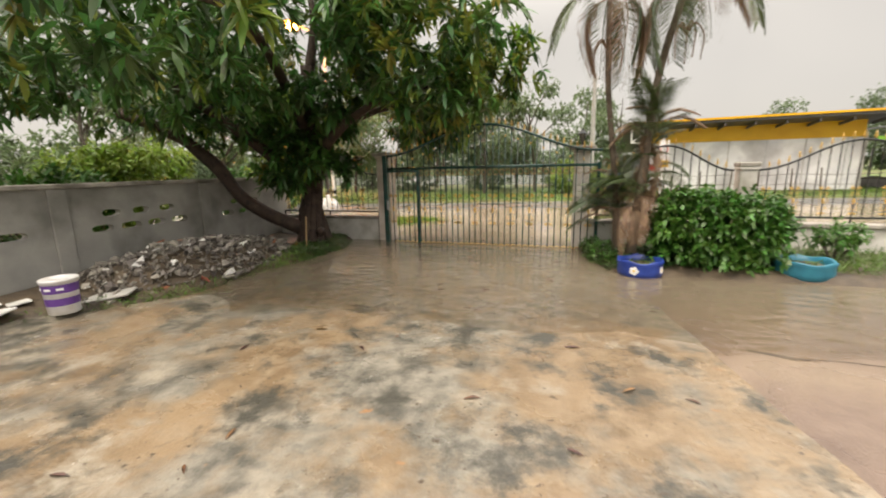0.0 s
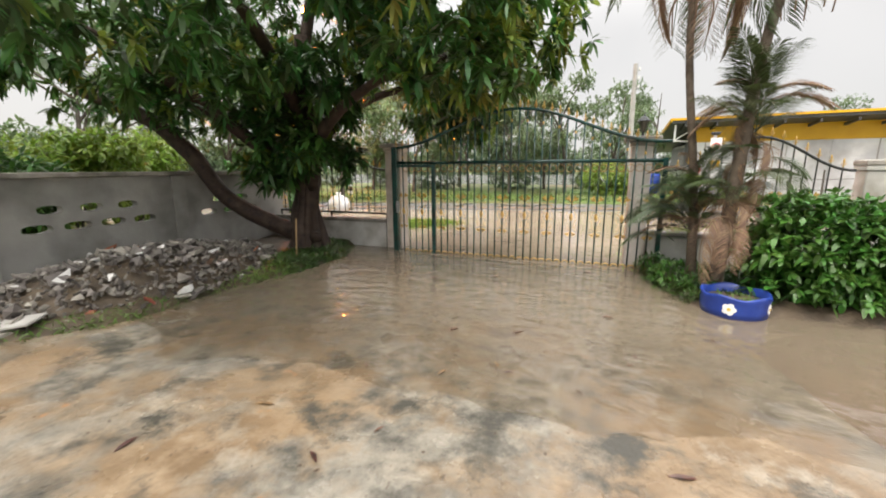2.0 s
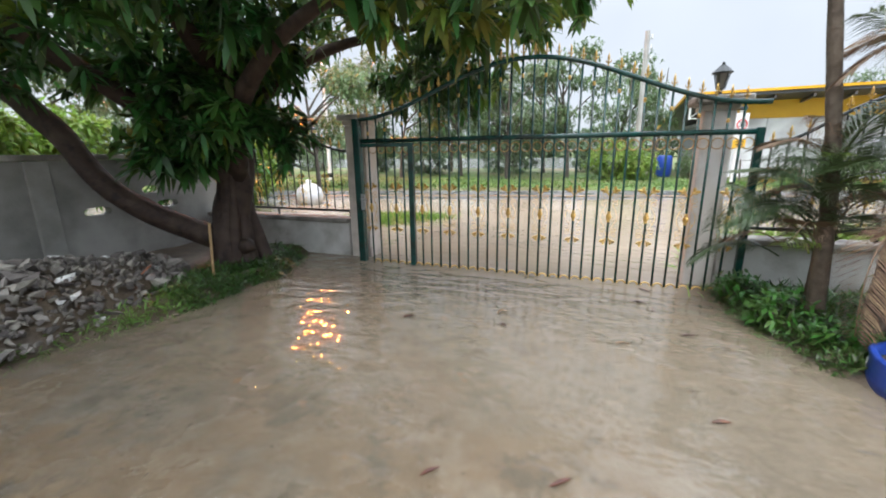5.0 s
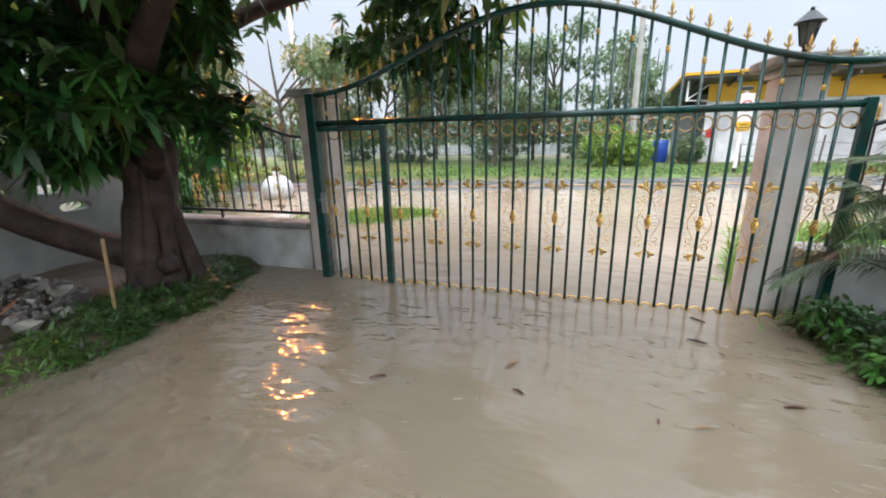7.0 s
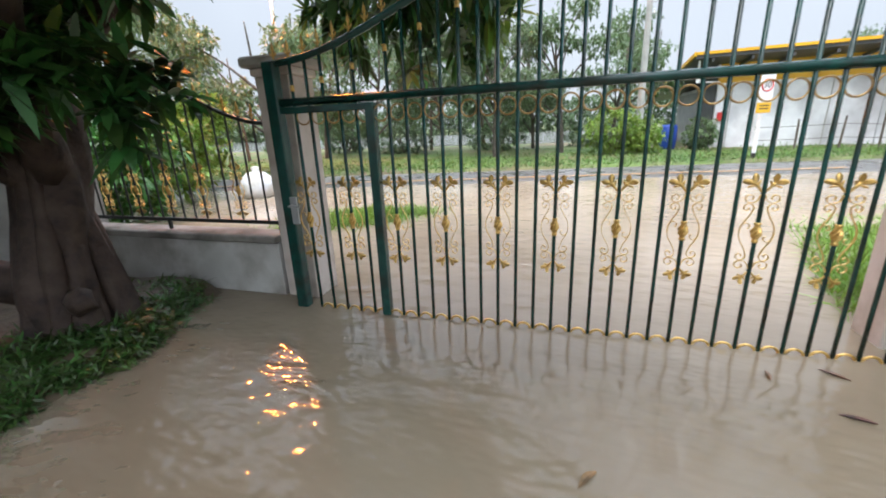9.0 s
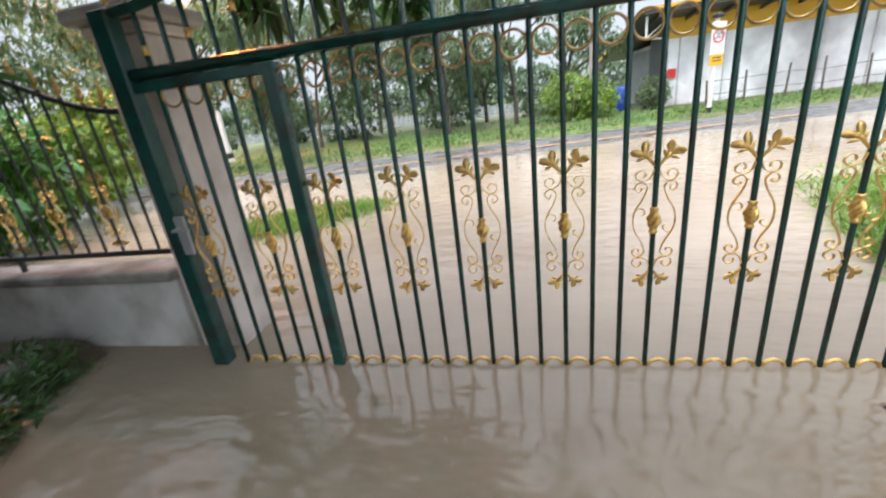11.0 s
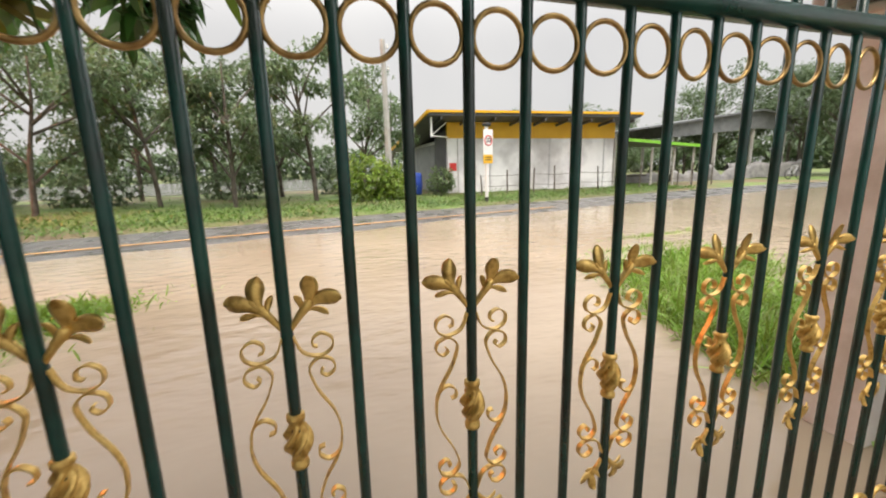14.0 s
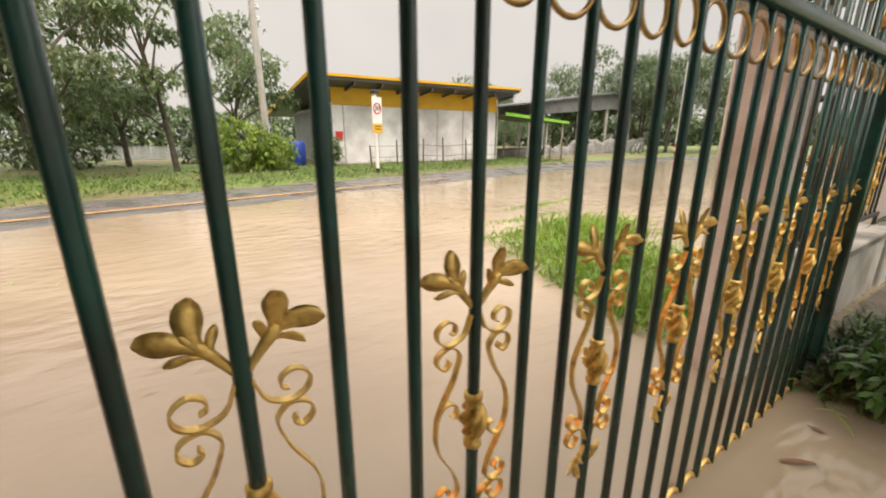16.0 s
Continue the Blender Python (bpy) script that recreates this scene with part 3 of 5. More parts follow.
# ---- perforated boundary wall ----
WX = -6.45
HOLES = [(2.98, 0.81, 0.17), (2.55, 0.81, 0.17), (2.75, 1.0, 0.15)]
HOLES += [(4.02 + 0.41 * i, 0.78, 0.15) for i in range(4)] + [(4.17 + 0.44 * i, 1.0, 0.13) for i in range(3)]
HOLES += [(6.3 + 0.44 * i, 0.77, 0.15) for i in range(3)] + [(6.54 + 0.46 * i, 0.98, 0.14) for i in range(2)]
HOLES += [(0.2 + 0.41 * i, 0.79, 0.15) for i in range(4)] + [(0.4 + 0.44 * i, 1.0, 0.13) for i in range(3)]


def pierced_wall(b, x, thick, y0, y1, z0, z1, holes):
    """A wall along y with oval openings through it, in two courses."""
    xa, xb = x - thick, x

    def plain(ya, yb, za, zb):
        k = len(b.v)
        b.v += [(xb, ya, za), (xb, yb, za), (xb, yb, zb), (xb, ya, zb), (xa, ya, za), (xa, yb, za), (xa, yb, zb), (xa, ya, zb)]
        b.f += [(k, k + 1, k + 2, k + 3), (k + 7, k + 6, k + 5, k + 4)]

    def cell(ya, yb, za, zb, cy, cz, ry, rz, n=20):
        k = len(b.v)
        for xx in (xb, xa):
            for j in range(n):
                a = 2 * math.pi * j / n
                c, s = math.cos(a), math.sin(a)
                cut = min((yb - cy) / c if c > 1e-6 else (ya - cy) / c if c < -1e-6 else 9, (zb - cz) / s if s > 1e-6 else (za - cz) / s if s < -1e-6 else 9)
                q = 0.55 + 0.45 * abs(c)
                b.v.append((xx, cy + c * cut, cz + s * cut))
                b.v.append((xx, cy + math.copysign(abs(c) ** 0.7, c) * ry, cz + math.copysign(abs(s) ** 0.7, s) * rz))
        for j in range(n):
            i = (j + 1) % n
            o = 2 * n
            b.f.append((k + 2 * j, k + 2 * i, k + 2 * i + 1, k + 2 * j + 1))
            b.f.append((k + o + 2 * j, k + o + 2 * j + 1, k + o + 2 * i + 1, k + o + 2 * i))
            b.f.append((k + 2 * j + 1, k + 2 * i + 1, k + o + 2 * i + 1, k + o + 2 * j + 1))
        for ca, cb_ in ((ya, za), (yb, za), (yb, zb), (ya, zb)):
            near = sorted(range(n), key=lambda j: math.hypot(b.v[k + 2 * j][1] - ca, b.v[k + 2 * j][2] - cb_))[:2]
            for o, flip in ((0, 0), (2 * n, 1)):
                b.v.append((xb if o == 0 else xa, ca, cb_))
                b.f.append((len(b.v) - 1, k + o + 2 * near[0], k + o + 2 * near[1]))

    zm, lo, hi = 0.89, 0.7, 1.08
    plain(y0, y1, z0, lo)
    plain(y0, y1, hi, z1)
    for za, zb, row in ((lo, zm, [h for h in holes if h[1] < zm]), (zm, hi, [h for h in holes if h[1] >= zm])):
        y = y0
        for cy, cz, ry in sorted(row):
            plain(y, cy - 0.19, za, zb)
            cell(cy - 0.19, cy + 0.19, za, zb, cy, cz, ry, 0.052)
            y = cy + 0.19
        plain(y, y1, za, zb)
    k = len(b.v)
    b.v += [(xb, y0, z1), (xb, y1, z1), (xa, y1, z1), (xa, y0, z1), (xb, y0, z0), (xa, y0, z0), (xb, y1, z0), (xa, y1, z0)]
    b.f += [(k, k + 1, k + 2, k + 3), (k, k + 3, k + 5, k + 4), (k + 1, k + 6, k + 7, k + 2)]


b = Build()
pierced_wall(b, WX, 0.12, -8.0, 8.2, -0.15, 1.38, HOLES)
wall = setting("wall_left", b, RENDERED, "grey cement boundary wall with rows of oval vent holes", "wall")
part("coping", Build().box(WX - 0.16, -8, 1.383, WX + 0.05, 8.2, 1.45, 0.012), CAP_STONE, wall, "dark stained coping")
for y in (-2.2, 1.3, 3.52, 5.8):
    part("pilaster", Build().box(WX - 0.02, y - 0.11, -0.1, WX + 0.035, y + 0.11, 1.38, 0.008), RENDERED, wall)


# ---- low walls, pillars and railings on the gate line ----
FY = 7.86


def wave(x, x0, x1, low, high):
    s = (x - x0) / (x1 - x0)
    return low + (high - low) * 0.5 * (1 - math.cos(2 * math.pi * s))


def scroll_mesh():
    """Gilt scrollwork of one ornament, round its knob at the origin."""
    b = Build()
    for sx in (1, -1):
        for sz in (1, -1):
            curl = bezier([(0.008, 0, 0.205), (0.02, 0, 0.172), (0.045, 0, 0.161), (0.064, 0, 0.172), (0.066, 0, 0.192), (0.051, 0, 0.204), (0.037, 0, 0.196), (0.036, 0, 0.183), (0.043, 0, 0.179)], 4)
            b.ribbon([(sx * p.x * 1.14, sz * p.z) for p in curl])
            curl = bezier([(0.03, 0, 0.118), (0.028, 0, 0.14), (0.043, 0, 0.157), (0.063, 0, 0.15), (0.067, 0, 0.132), (0.055, 0, 0.12), (0.045, 0, 0.128), (0.049, 0, 0.136)], 4)
            b.ribbon([(sx * p.x * 1.14, sz * p.z) for p in curl])
        main = bezier([(0.03, 0, 0.12), (0.04, 0, 0.09), (0.062, 0, 0.045), (0.07, 0, 0.0), (0.062, 0, -0.045), (0.04, 0, -0.09), (0.03, 0, -0.12)], 5)
        b.ribbon([(sx * p.x * 1.14, p.z) for p in main])
        hook = bezier([(0.07, 0, 0.01), (0.066, 0, -0.035), (0.049, 0, -0.052), (0.033, 0, -0.042), (0.032, 0, -0.026), (0.041, 0, -0.022)], 5)
        b.ribbon([(sx * p.x * 1.14, sx * p.z) for p in hook])
    return b


def leaf_ornament():
    """One cast acanthus leaf, its stalk at the origin, growing up and outwards (+x): two broad curled lobes and three small ones."""
    b = Build()

    def lobe(ox, oz, a0, a1, length, width, curl):
        k, n, x, z = len(b.v), 10, ox, oz
        for i in range(n + 1):
            s = i / n
            a = radians(a0 + (a1 - a0) * s)
            if i:
                x, z = x + math.cos(a) * length / n, z + math.sin(a) * length / n
            w = width * (0.42 + 0.58 * smooth_step(0.1, 0.62, s)) * (math.sqrt(max(0.02, 1 - ((s - 0.66) / 0.345) ** 2)) if s > 0.66 else 1.0)
            lift = -curl * s * s
            for v, y in ((-1, 0.0016), (-0.5, -0.0026), (0, 0.0), (0.5, -0.0026), (1, 0.0016), (0, 0.0035)):
                b.v.append((x - v * w * math.sin(a), y + lift, z + v * w * math.cos(a)))
        for i in range(n):
            for j in range(6):
                jj = (j + 1) % 6
                b.f.append((k + i * 6 + j, k + i * 6 + jj, k + i * 6 + 6 + jj, k + i * 6 + 6 + j))
        b.f += [tuple(k + j for j in range(6)), tuple(k + n * 6 + j for j in reversed(range(6)))]

    b.tube([(0, 0, 0), (0.01, -0.001, 0.017), (0.022, -0.002, 0.034), (0.034, -0.003, 0.049), (0.042, -0.003, 0.058)], [0.004, 0.005, 0.0065, 0.0085, 0.006], 8)
    lobe(0.033, 0.047, 58, 110, 0.057, 0.0145, 0.014)
    lobe(0.034, 0.046, 46, -10, 0.06, 0.0142, 0.016)
    lobe(0.024, 0.038, 72, 128, 0.034, 0.0058, 0.008)
    lobe(0.033, 0.04, 24, -38, 0.037, 0.0058, 0.01)
    lobe(0.038, 0.052, 52, 50, 0.02, 0.0055, 0.003)
    return b


def smooth_step(a, c, x):
    t = min(1.0, max(0.0, (x - a) / (c - a)))
    return t * t * (3 - 2 * t)


def knob_mesh():
    """A twisted basket knob round the bar: six deep spiral strands between two collars."""
    prof = [(0.012, -0.056), (0.0165, -0.053), (0.0165, -0.044), (0.0125, -0.04)]
    prof += [(0.0125 + 0.016 * math.sin(math.pi * i / 14), -0.038 + 0.076 * i / 14) for i in range(1, 14)]
    prof += [(0.0125, 0.04), (0.0165, 0.044), (0.0165, 0.053), (0.012, 0.056)]
    b = Build().lathe(0, 0, prof, 30)
    out = []
    for x, y, z in b.v:
        a, r, s = math.atan2(y, x), math.hypot(x, y), max(0.0, 1 - abs(z) / 0.04)
        k = 1 - 0.58 * min(1.0, s * 2.5) * (0.5 - 0.5 * math.cos(5 * (a - z * 34))) ** 1.4
        out.append((x * k, y * k, z))
    b.v = out
    return b


def finial_mesh():
    b = Build()
    b.lathe(0, 0, [(0.006, 0), (0.011, 0.004), (0.006, 0.012), (0.006, 0.03), (0.012, 0.036), (0.006, 0.045), (0.013, 0.062), (0.009, 0.085), (0.001, 0.115)], 8)
    for sx in (1, -1):
        b.tube([(sx * 0.004, 0, 0.02), (sx * 0.018, 0, 0.03), (sx * 0.024, 0, 0.043), (sx * 0.019, 0, 0.052)], [0.004, 0.005, 0.004, 0.002], 5)
    return b


SCROLL = scroll_mesh().mesh("scroll", GOLD)
LEAF = leaf_ornament().mesh("leaf", GOLD, True)
KNOB = knob_mesh().mesh("knob", GOLD, True)
FINIAL = finial_mesh().mesh("finial", GOLD, True)
RING = Build().tube([(0.049 * math.cos(a), 0, 0.049 * math.sin(a)) for a in np.linspace(0, 2 * math.pi, 25)], 0.0055, 6, False).mesh("ring", BRONZE, True)
COLLAR = Build().lathe(0, 0, [(0.011, -0.02), (0.016, -0.012), (0.013, 0), (0.016, 0.012), (0.011, 0.02)], 8).mesh("collar", GOLD, True)
RING_GILT = Build().tube([(0.046 * math.cos(a), 0, 0.046 * math.sin(a)) for a in np.linspace(0, 2 * math.pi, 25)], 0.008, 6, False).mesh("bottom_ring", GOLD, True)


def ornament(parent, x, y, z, k=1.0):
    o = part("ornament", SCROLL, None, parent, "gilt wrought scroll", at=pose(x, y, z) @ Matrix.Scale(k, 4))
    part("knob", KNOB, None, o)
    for sx in (0, 180):
        part("leaf", LEAF, None, o, at=pose(0, 0, 0.205) @ pose(0, 0, 0, 0, 0, sx) @ Matrix.Scale(1.08, 4))
        part("leaf", LEAF, None, o, at=pose(0, 0, -0.21) @ pose(0, 0, 0, 180, 0, sx) @ Matrix.Scale(0.85, 4))
    return o


def railing(name, label, x0, x1, low, high, group):
    t = thing(name, label, "railing", group, at=pose(0, FY, 0))
    part("bottom_rail", Build().box(x0, -0.016, 0.64, x1, 0.016, 0.672, 0.004), BLACK_PAINT, t)
    xs = np.linspace(x0, x1, 30)
    part("top_rail", Build().tube([(x, 0, wave(x, x0, x1, low, high)) for x in xs], 0.017, 8), BLACK_PAINT, t, smooth=True)
    n = int((x1 - x0) / 0.125)
    for i in range(1, n):
        x = x0 + (x1 - x0) * i / n
        part("bar", Build().tube([(x, 0, 0.66), (x, 0, wave(x, x0, x1, low, high) + 0.03)], 0.0085, 6), BLACK_PAINT, t)
        part("finial", FINIAL, None, t, at=pose(x, 0, wave(x, x0, x1, low, high) + 0.025))
        if i % 3 == 1:
            ornament(t, x, 0, 0.92, 0.75)
    for x in (x0 + 0.02, (x0 + x1) / 2, x1 - 0.02):
        part("foot", Build().box(x - 0.012, -0.012, 0.56, x + 0.012, 0.012, 0.645), BLACK_PAINT, t)
    return t


def low_wall(name, x0, x1):
    w = setting(name, Build().box(x0, FY - 0.09, -0.15, x1, FY + 0.09, 0.5, 0.006), WHITE_WALL, "low weathered white wall under the railing", "wall")
    part("coping", Build().box(x0, FY - 0.13, 0.503, x1, FY + 0.13, 0.565, 0.01), CAP_STONE, w, "flat grey coping")


low_wall("wall_gate_left", -6.4, -3.86)
low_wall("wall_gate_right", 0.43, 2.68)
low_wall("wall_gate_far_right", 3.02, 9.0)
railing("railing", "dark wrought-iron railing with wavy top rail on a low wall", -6.35, -3.86, 1.45, 1.82, "boundary railings")
railing("railing", "dark wrought-iron railing with wavy top rail on a low wall", 0.62, 2.68, 1.42, 1.85, "boundary railings")
railing("railing", "dark wrought-iron railing with wavy top rail on a low wall", 3.02, 5.6, 1.42, 1.85, "boundary railings")
railing("railing", "dark wrought-iron railing with wavy top rail on a low wall", 5.95, 8.6, 1.42, 1.85, "boundary railings")


def pillar(x, y, w, h, mat, label, cap=0.07):
    t = thing("gate_pillar", label, "pillar", "pillars on the gate line", at=pose(x, y, 0))
    part("shaft", Build().box(-w / 2, -w / 2, -0.15, w / 2, w / 2, h - 0.13, 0.012), mat, t)
    part("neck", Build().box(-w / 2 - 0.02, -w / 2 - 0.02, h - 0.128, w / 2 + 0.02, w / 2 + 0.02, h - 0.075, 0.01), mat, t)
    part("cap", Build().box(-w / 2 - cap, -w / 2 - cap, h - 0.073, w / 2 + cap, w / 2 + cap, h, 0.015), CAP_STONE, t, "grey overhanging cap")
    return t


pillar(-3.69, 7.93, 0.3, 1.9, PINK_PILLAR, "square pinkish plaster pillar beside the gate")
pillar(0.285, 7.93, 0.27, 1.9, PALE_PILLAR, "square pale beige plaster pillar bearing a lantern", 0.1)
pillar(2.85, FY, 0.24, 1.55, WHITE_WALL, "short white square pillar between two railings", 0.03)
pillar(5.78, FY, 0.24, 1.55, WHITE_WALL, "short white square pillar between two railings", 0.03)


def lantern(x, y, z):
    t = thing("lantern", "black carriage lantern on a pillar cap, unlit", "lantern", at=pose(x, y, z) @ Matrix.Scale(0.78, 4))
    part("base", Build().lathe(0, 0, [(0.06, 0), (0.06, 0.015), (0.025, 0.03), (0.02, 0.07), (0.045, 0.09)], 10), BLACK_PAINT, t)
    for i in range(6):
        a = math.pi / 3 * i
        part("corner_post", Build().tube([(0.045 * math.cos(a), 0.045 * math.sin(a), 0.088), (0.085 * math.cos(a), 0.085 * math.sin(a), 0.27)], 0.006, 5), BLACK_PAINT, t)
    part("glass", Build().lathe(0, 0, [(0.038, 0.09), (0.074, 0.268)], 6), LAMP_GLASS, t, "smoked glass")
    part("roof", Build().lathe(0, 0, [(0.11, 0.265), (0.115, 0.275), (0.06, 0.33), (0.03, 0.36), (0.015, 0.365), (0.018, 0.385), (0.002, 0.4)], 12), BLACK_PAINT, t)


lantern(0.28, 7.9, 1.9)

# ---- sliding gate ----
GY = 7.625
X0, X1, RAIL = -3.56, 0.57, 1.565
gate = thing("sliding_gate", "dark green iron sliding gate with gilt scrolls and spearheads", "gate", at=pose(0, GY, 0))


def arch(x):
    return 1.815 + 0.265 * (1 + math.cos(math.pi * max(-1, min(1, (x + 1.5) / 2.07))))


part("post", Build().box(X0 - 0.05, -0.04, -0.06, X0 + 0.045, 0.04, 1.83, 0.008), GREEN_PAINT, gate)
part("post", Build().box(X1 - 0.03, -0.03, -0.06, X1 + 0.03, 0.03, 1.6, 0.006), GREEN_PAINT, gate)
part("wicket_post", Build().box(-2.872, -0.032, -0.06, -2.808, 0.032, RAIL - 0.03, 0.006), GREEN_PAINT, gate)
part("middle_rail", Build().tube([(X0, 0, RAIL), (X1, 0, RAIL)], 0.027, 12), GREEN_PAINT, gate, smooth=True)
part("wicket_lintel", Build().box(X0 + 0.04, -0.025, RAIL - 0.075, -2.85, 0.025, RAIL - 0.03, 0.005), GREEN_PAINT, gate)
part("arched_rail", Build().tube([(x, 0, arch(x)) for x in np.linspace(X0, X1 + 0.05, 48)], 0.024, 10), GREEN_PAINT, gate, smooth=True)
part("bottom_rail", Build().box(X0, -0.02, -0.05, X1, 0.02, 0.0, 0.005), GREEN_PAINT, gate)
part("lock_plate", Build().box(X0 + 0.03, -0.05, 0.72, X0 + 0.09, -0.035, 0.92, 0.004), STEEL, gate, "steel lock plate")
part("latch_handle", Build().tube([(X0 + 0.05, -0.05, 0.86), (X0 + 0.05, -0.09, 0.86), (X0 + 0.14, -0.09, 0.86)], 0.008, 6), STEEL, gate)
j = -16
while True:
    x = -1.665 + 0.1163 * j
    if x > X1 - 0.05:
        break
    if abs(x + 2.84) > 0.05 and x > X0 + 0.06:
        part("bar", Build().tube([(x, 0, -0.02), (x, 0, arch(x))], 0.0112, 10), GREEN_PAINT, gate, smooth=True)
    part("finial", FINIAL, None, gate, at=pose(x, 0, arch(x) + 0.022))
    if j % 2:
        part("collar", COLLAR, None, gate, at=pose(x, 0, arch(x) - 0.17))
    if x + 0.058 < X1 - 0.06 and x > X0 + 0.05:
        part("ring", RING, None, gate, at=pose(x + 0.058, 0, RAIL - 0.1) @ pose(0, 0, 0, 0, 0, 6 * math.sin(j * 5)))
        part("bottom_ring", RING_GILT, None, gate, "gilt ring half under water", at=pose(x + 0.058, 0, 0.03))
    if j % 3 == 0 and x > X0 + 0.1:
        ornament(gate, x, 0, 0.747)
    j += 1


# ---- mango tree ----
tree = thing("mango_tree", "large mango tree with dark trunk and drooping leafy crown", "tree", at=pose(-4.88, 6.9, 0.08))
b = Build()
b.tube(bezier([(0, 0, -0.15), (0.0, 0, 0.25), (-0.02, 0, 0.7), (0.03, 0.05, 1.2), (0.1, 0.0, 2.0), (0.2, -0.1, 3.4)], 8), list(np.interp(np.linspace(0, 1, 41), [0, 0.12, 0.3, 0.6, 1], [0.36, 0.27, 0.24, 0.18, 0.1])), 26, wobble=0.5)
for a, h, r in ((0.4, 0.5, 0.09), (1.2, 0.7, 0.07), (1.9, 0.6, 0.1), (2.7, 0.45, 0.08), (3.4, 0.55, 0.1), (4.1, 0.7, 0.075), (4.7, 0.6, 0.1), (5.3, 0.8, 0.07), (5.8, 0.5, 0.09)):
    b.tube(bezier([(0.33 * math.cos(a), 0.33 * math.sin(a), -0.12), (0.24 * math.cos(a), 0.24 * math.sin(a), 0.15), (0.17 * math.cos(a + 0.15), 0.17 * math.sin(a + 0.15), h), (0.1 * math.cos(a + 0.3), 0.1 * math.sin(a + 0.3), h + 0.6)], 5), list(np.linspace(r * 1.25, r * 0.6, 16)), 9, wobble=0.45)
b.tube([(0.2, -0.12, 0.26), (0.3, -0.17, 0.28), (0.37, -0.2, 0.3)], [0.09, 0.085, 0.04], 9, wobble=0.4)
part("trunk", b, BARK, tree, "ridged dark trunk", True)
BOUGHS = [
    ([(-0.1, -0.1, 0.3), (-0.42, -0.35, 0.5), (-0.95, -0.75, 0.95), (-1.4, -0.95, 1.65), (-2.1, -1.1, 2.2), (-3.0, -1.4, 2.6)], 0.15, 0.1),
    ([(0.05, 0, 1.0), (-0.5, -0.7, 1.9), (-0.9, -2.0, 2.8), (-0.8, -3.3, 3.1)], 0.13, 0.04),
    ([(0.1, 0, 1.1), (0.6, -0.3, 1.9), (1.6, -0.5, 2.5), (2.7, -0.4, 2.8)], 0.13, 0.035),
    ([(0.1, 0, 1.5), (0.5, 0.7, 2.4), (1.6, 1.5, 2.9), (3.1, 1.9, 3.0)], 0.1, 0.03),
    ([(0.0, 0, 1.3), (-0.6, 0.8, 2.3), (-1.5, 1.4, 3.2)], 0.1, 0.04),
    ([(0.1, -0.1, 2.2), (0.5, -1.4, 3.2), (1.2, -2.8, 3.3), (1.5, -3.9, 3.1)], 0.1, 0.03),
    ([(0.15, -0.05, 3.0), (0.3, 0.1, 4.2), (0.1, 0.2, 5.0)], 0.1, 0.04),
]
for pts, r0, r1 in BOUGHS:
    path = bezier(pts, 6)
    part("limb", Build().tube(path, list(np.linspace(r0, r1, len(path))), 10, wobble=0.2), BARK, tree, smooth=True)
BLOBS = [(0.0, -0.2, 4.2, 3.0, 2.8, 1.9, 1350), (-0.8, -3.2, 3.4, 2.5, 2.1, 1.1, 430), (2.4, -0.6, 3.55, 1.8, 1.6, 1.1, 640), (3.0, 1.3, 3.35, 1.35, 1.0, 0.9, 360), (0.05, -0.2, 1.75, 0.85, 0.75, 0.55, 260), (-2.9, -0.8, 3.1, 2.1, 2.4, 0.9, 300), (1.5, -4.1, 3.1, 1.4, 1.0, 0.75, 190), (3.0, -0.7, 2.55, 0.85, 0.6, 0.5, 130), (2.3, 1.5, 2.45, 0.7, 0.6, 0.45, 80), (0.6, -0.1, 1.45, 0.35, 0.3, 0.45, 60), (-0.8, -1.3, 2.5, 1.35, 1.1, 0.55, 230), (0.8, -0.6, 2.7, 0.9, 0.8, 0.5, 120), (-3.7, -3.0, 3.0, 1.6, 1.5, 0.7, 210), (-0.6, 0.3, 2.4, 0.9, 0.5, 0.55, 110), (1.9, 2.1, 2.4, 1.15, 0.75, 0.6, 220), (-0.25, -0.6, 1.4, 0.6, 0.35, 0.25, 46), (0.75, 0.3, 1.35, 0.3, 0.3, 0.5, 60), (0.6, 0.1, 2.35, 0.5, 0.4, 0.35, 80)]
p, o = blob_points(BLOBS, 0.5)
# foliage hangs in clumps with gaps between them
clump = np.array([noise.noise((q[0] * 1.35, q[1] * 1.35, q[2] * 1.7)) for q in p])
p, o = p[clump > -0.2], o[clump > -0.2]
# a thin place in the crown, through which the street lamp shines down on the water and the yard
lamp = np.array((-13.55, 18.4, 8.6)) - np.array((-4.88, 6.9, 0.08))
clear_of = np.ones(len(p), bool)
for spot, gap in (((-2.6, 4.6, 0), 0.3), ((-2.55, 5.5, 0), 0.35), ((-2.65, 6.1, 0), 0.35), ((-0.5, 2.0, 1.5), 0.22)):
    foot = np.array(spot) - np.array((-4.88, 6.9, 0.08))
    run = (lamp - foot) / np.linalg.norm(lamp - foot)
    off = p - foot
    clear_of &= np.linalg.norm(off - np.outer(off @ run, run), axis=1) > gap
p, o = p[clear_of], o[clear_of]
PER = 12
axis = o * 0.8 + rng.normal(scale=0.4, size=o.shape) + np.array((0, 0, 0.15))
axis /= np.linalg.norm(axis, axis=1)[:, None]
n = len(p) * PER
base = np.repeat(p, PER, 0) + rng.normal(scale=0.015, size=(n, 3))
ax = np.repeat(axis, PER, 0)
ring = rand_dirs(n)
ring -= ax * (ring * ax).sum(1)[:, None]
ring /= np.linalg.norm(ring, axis=1)[:, None]
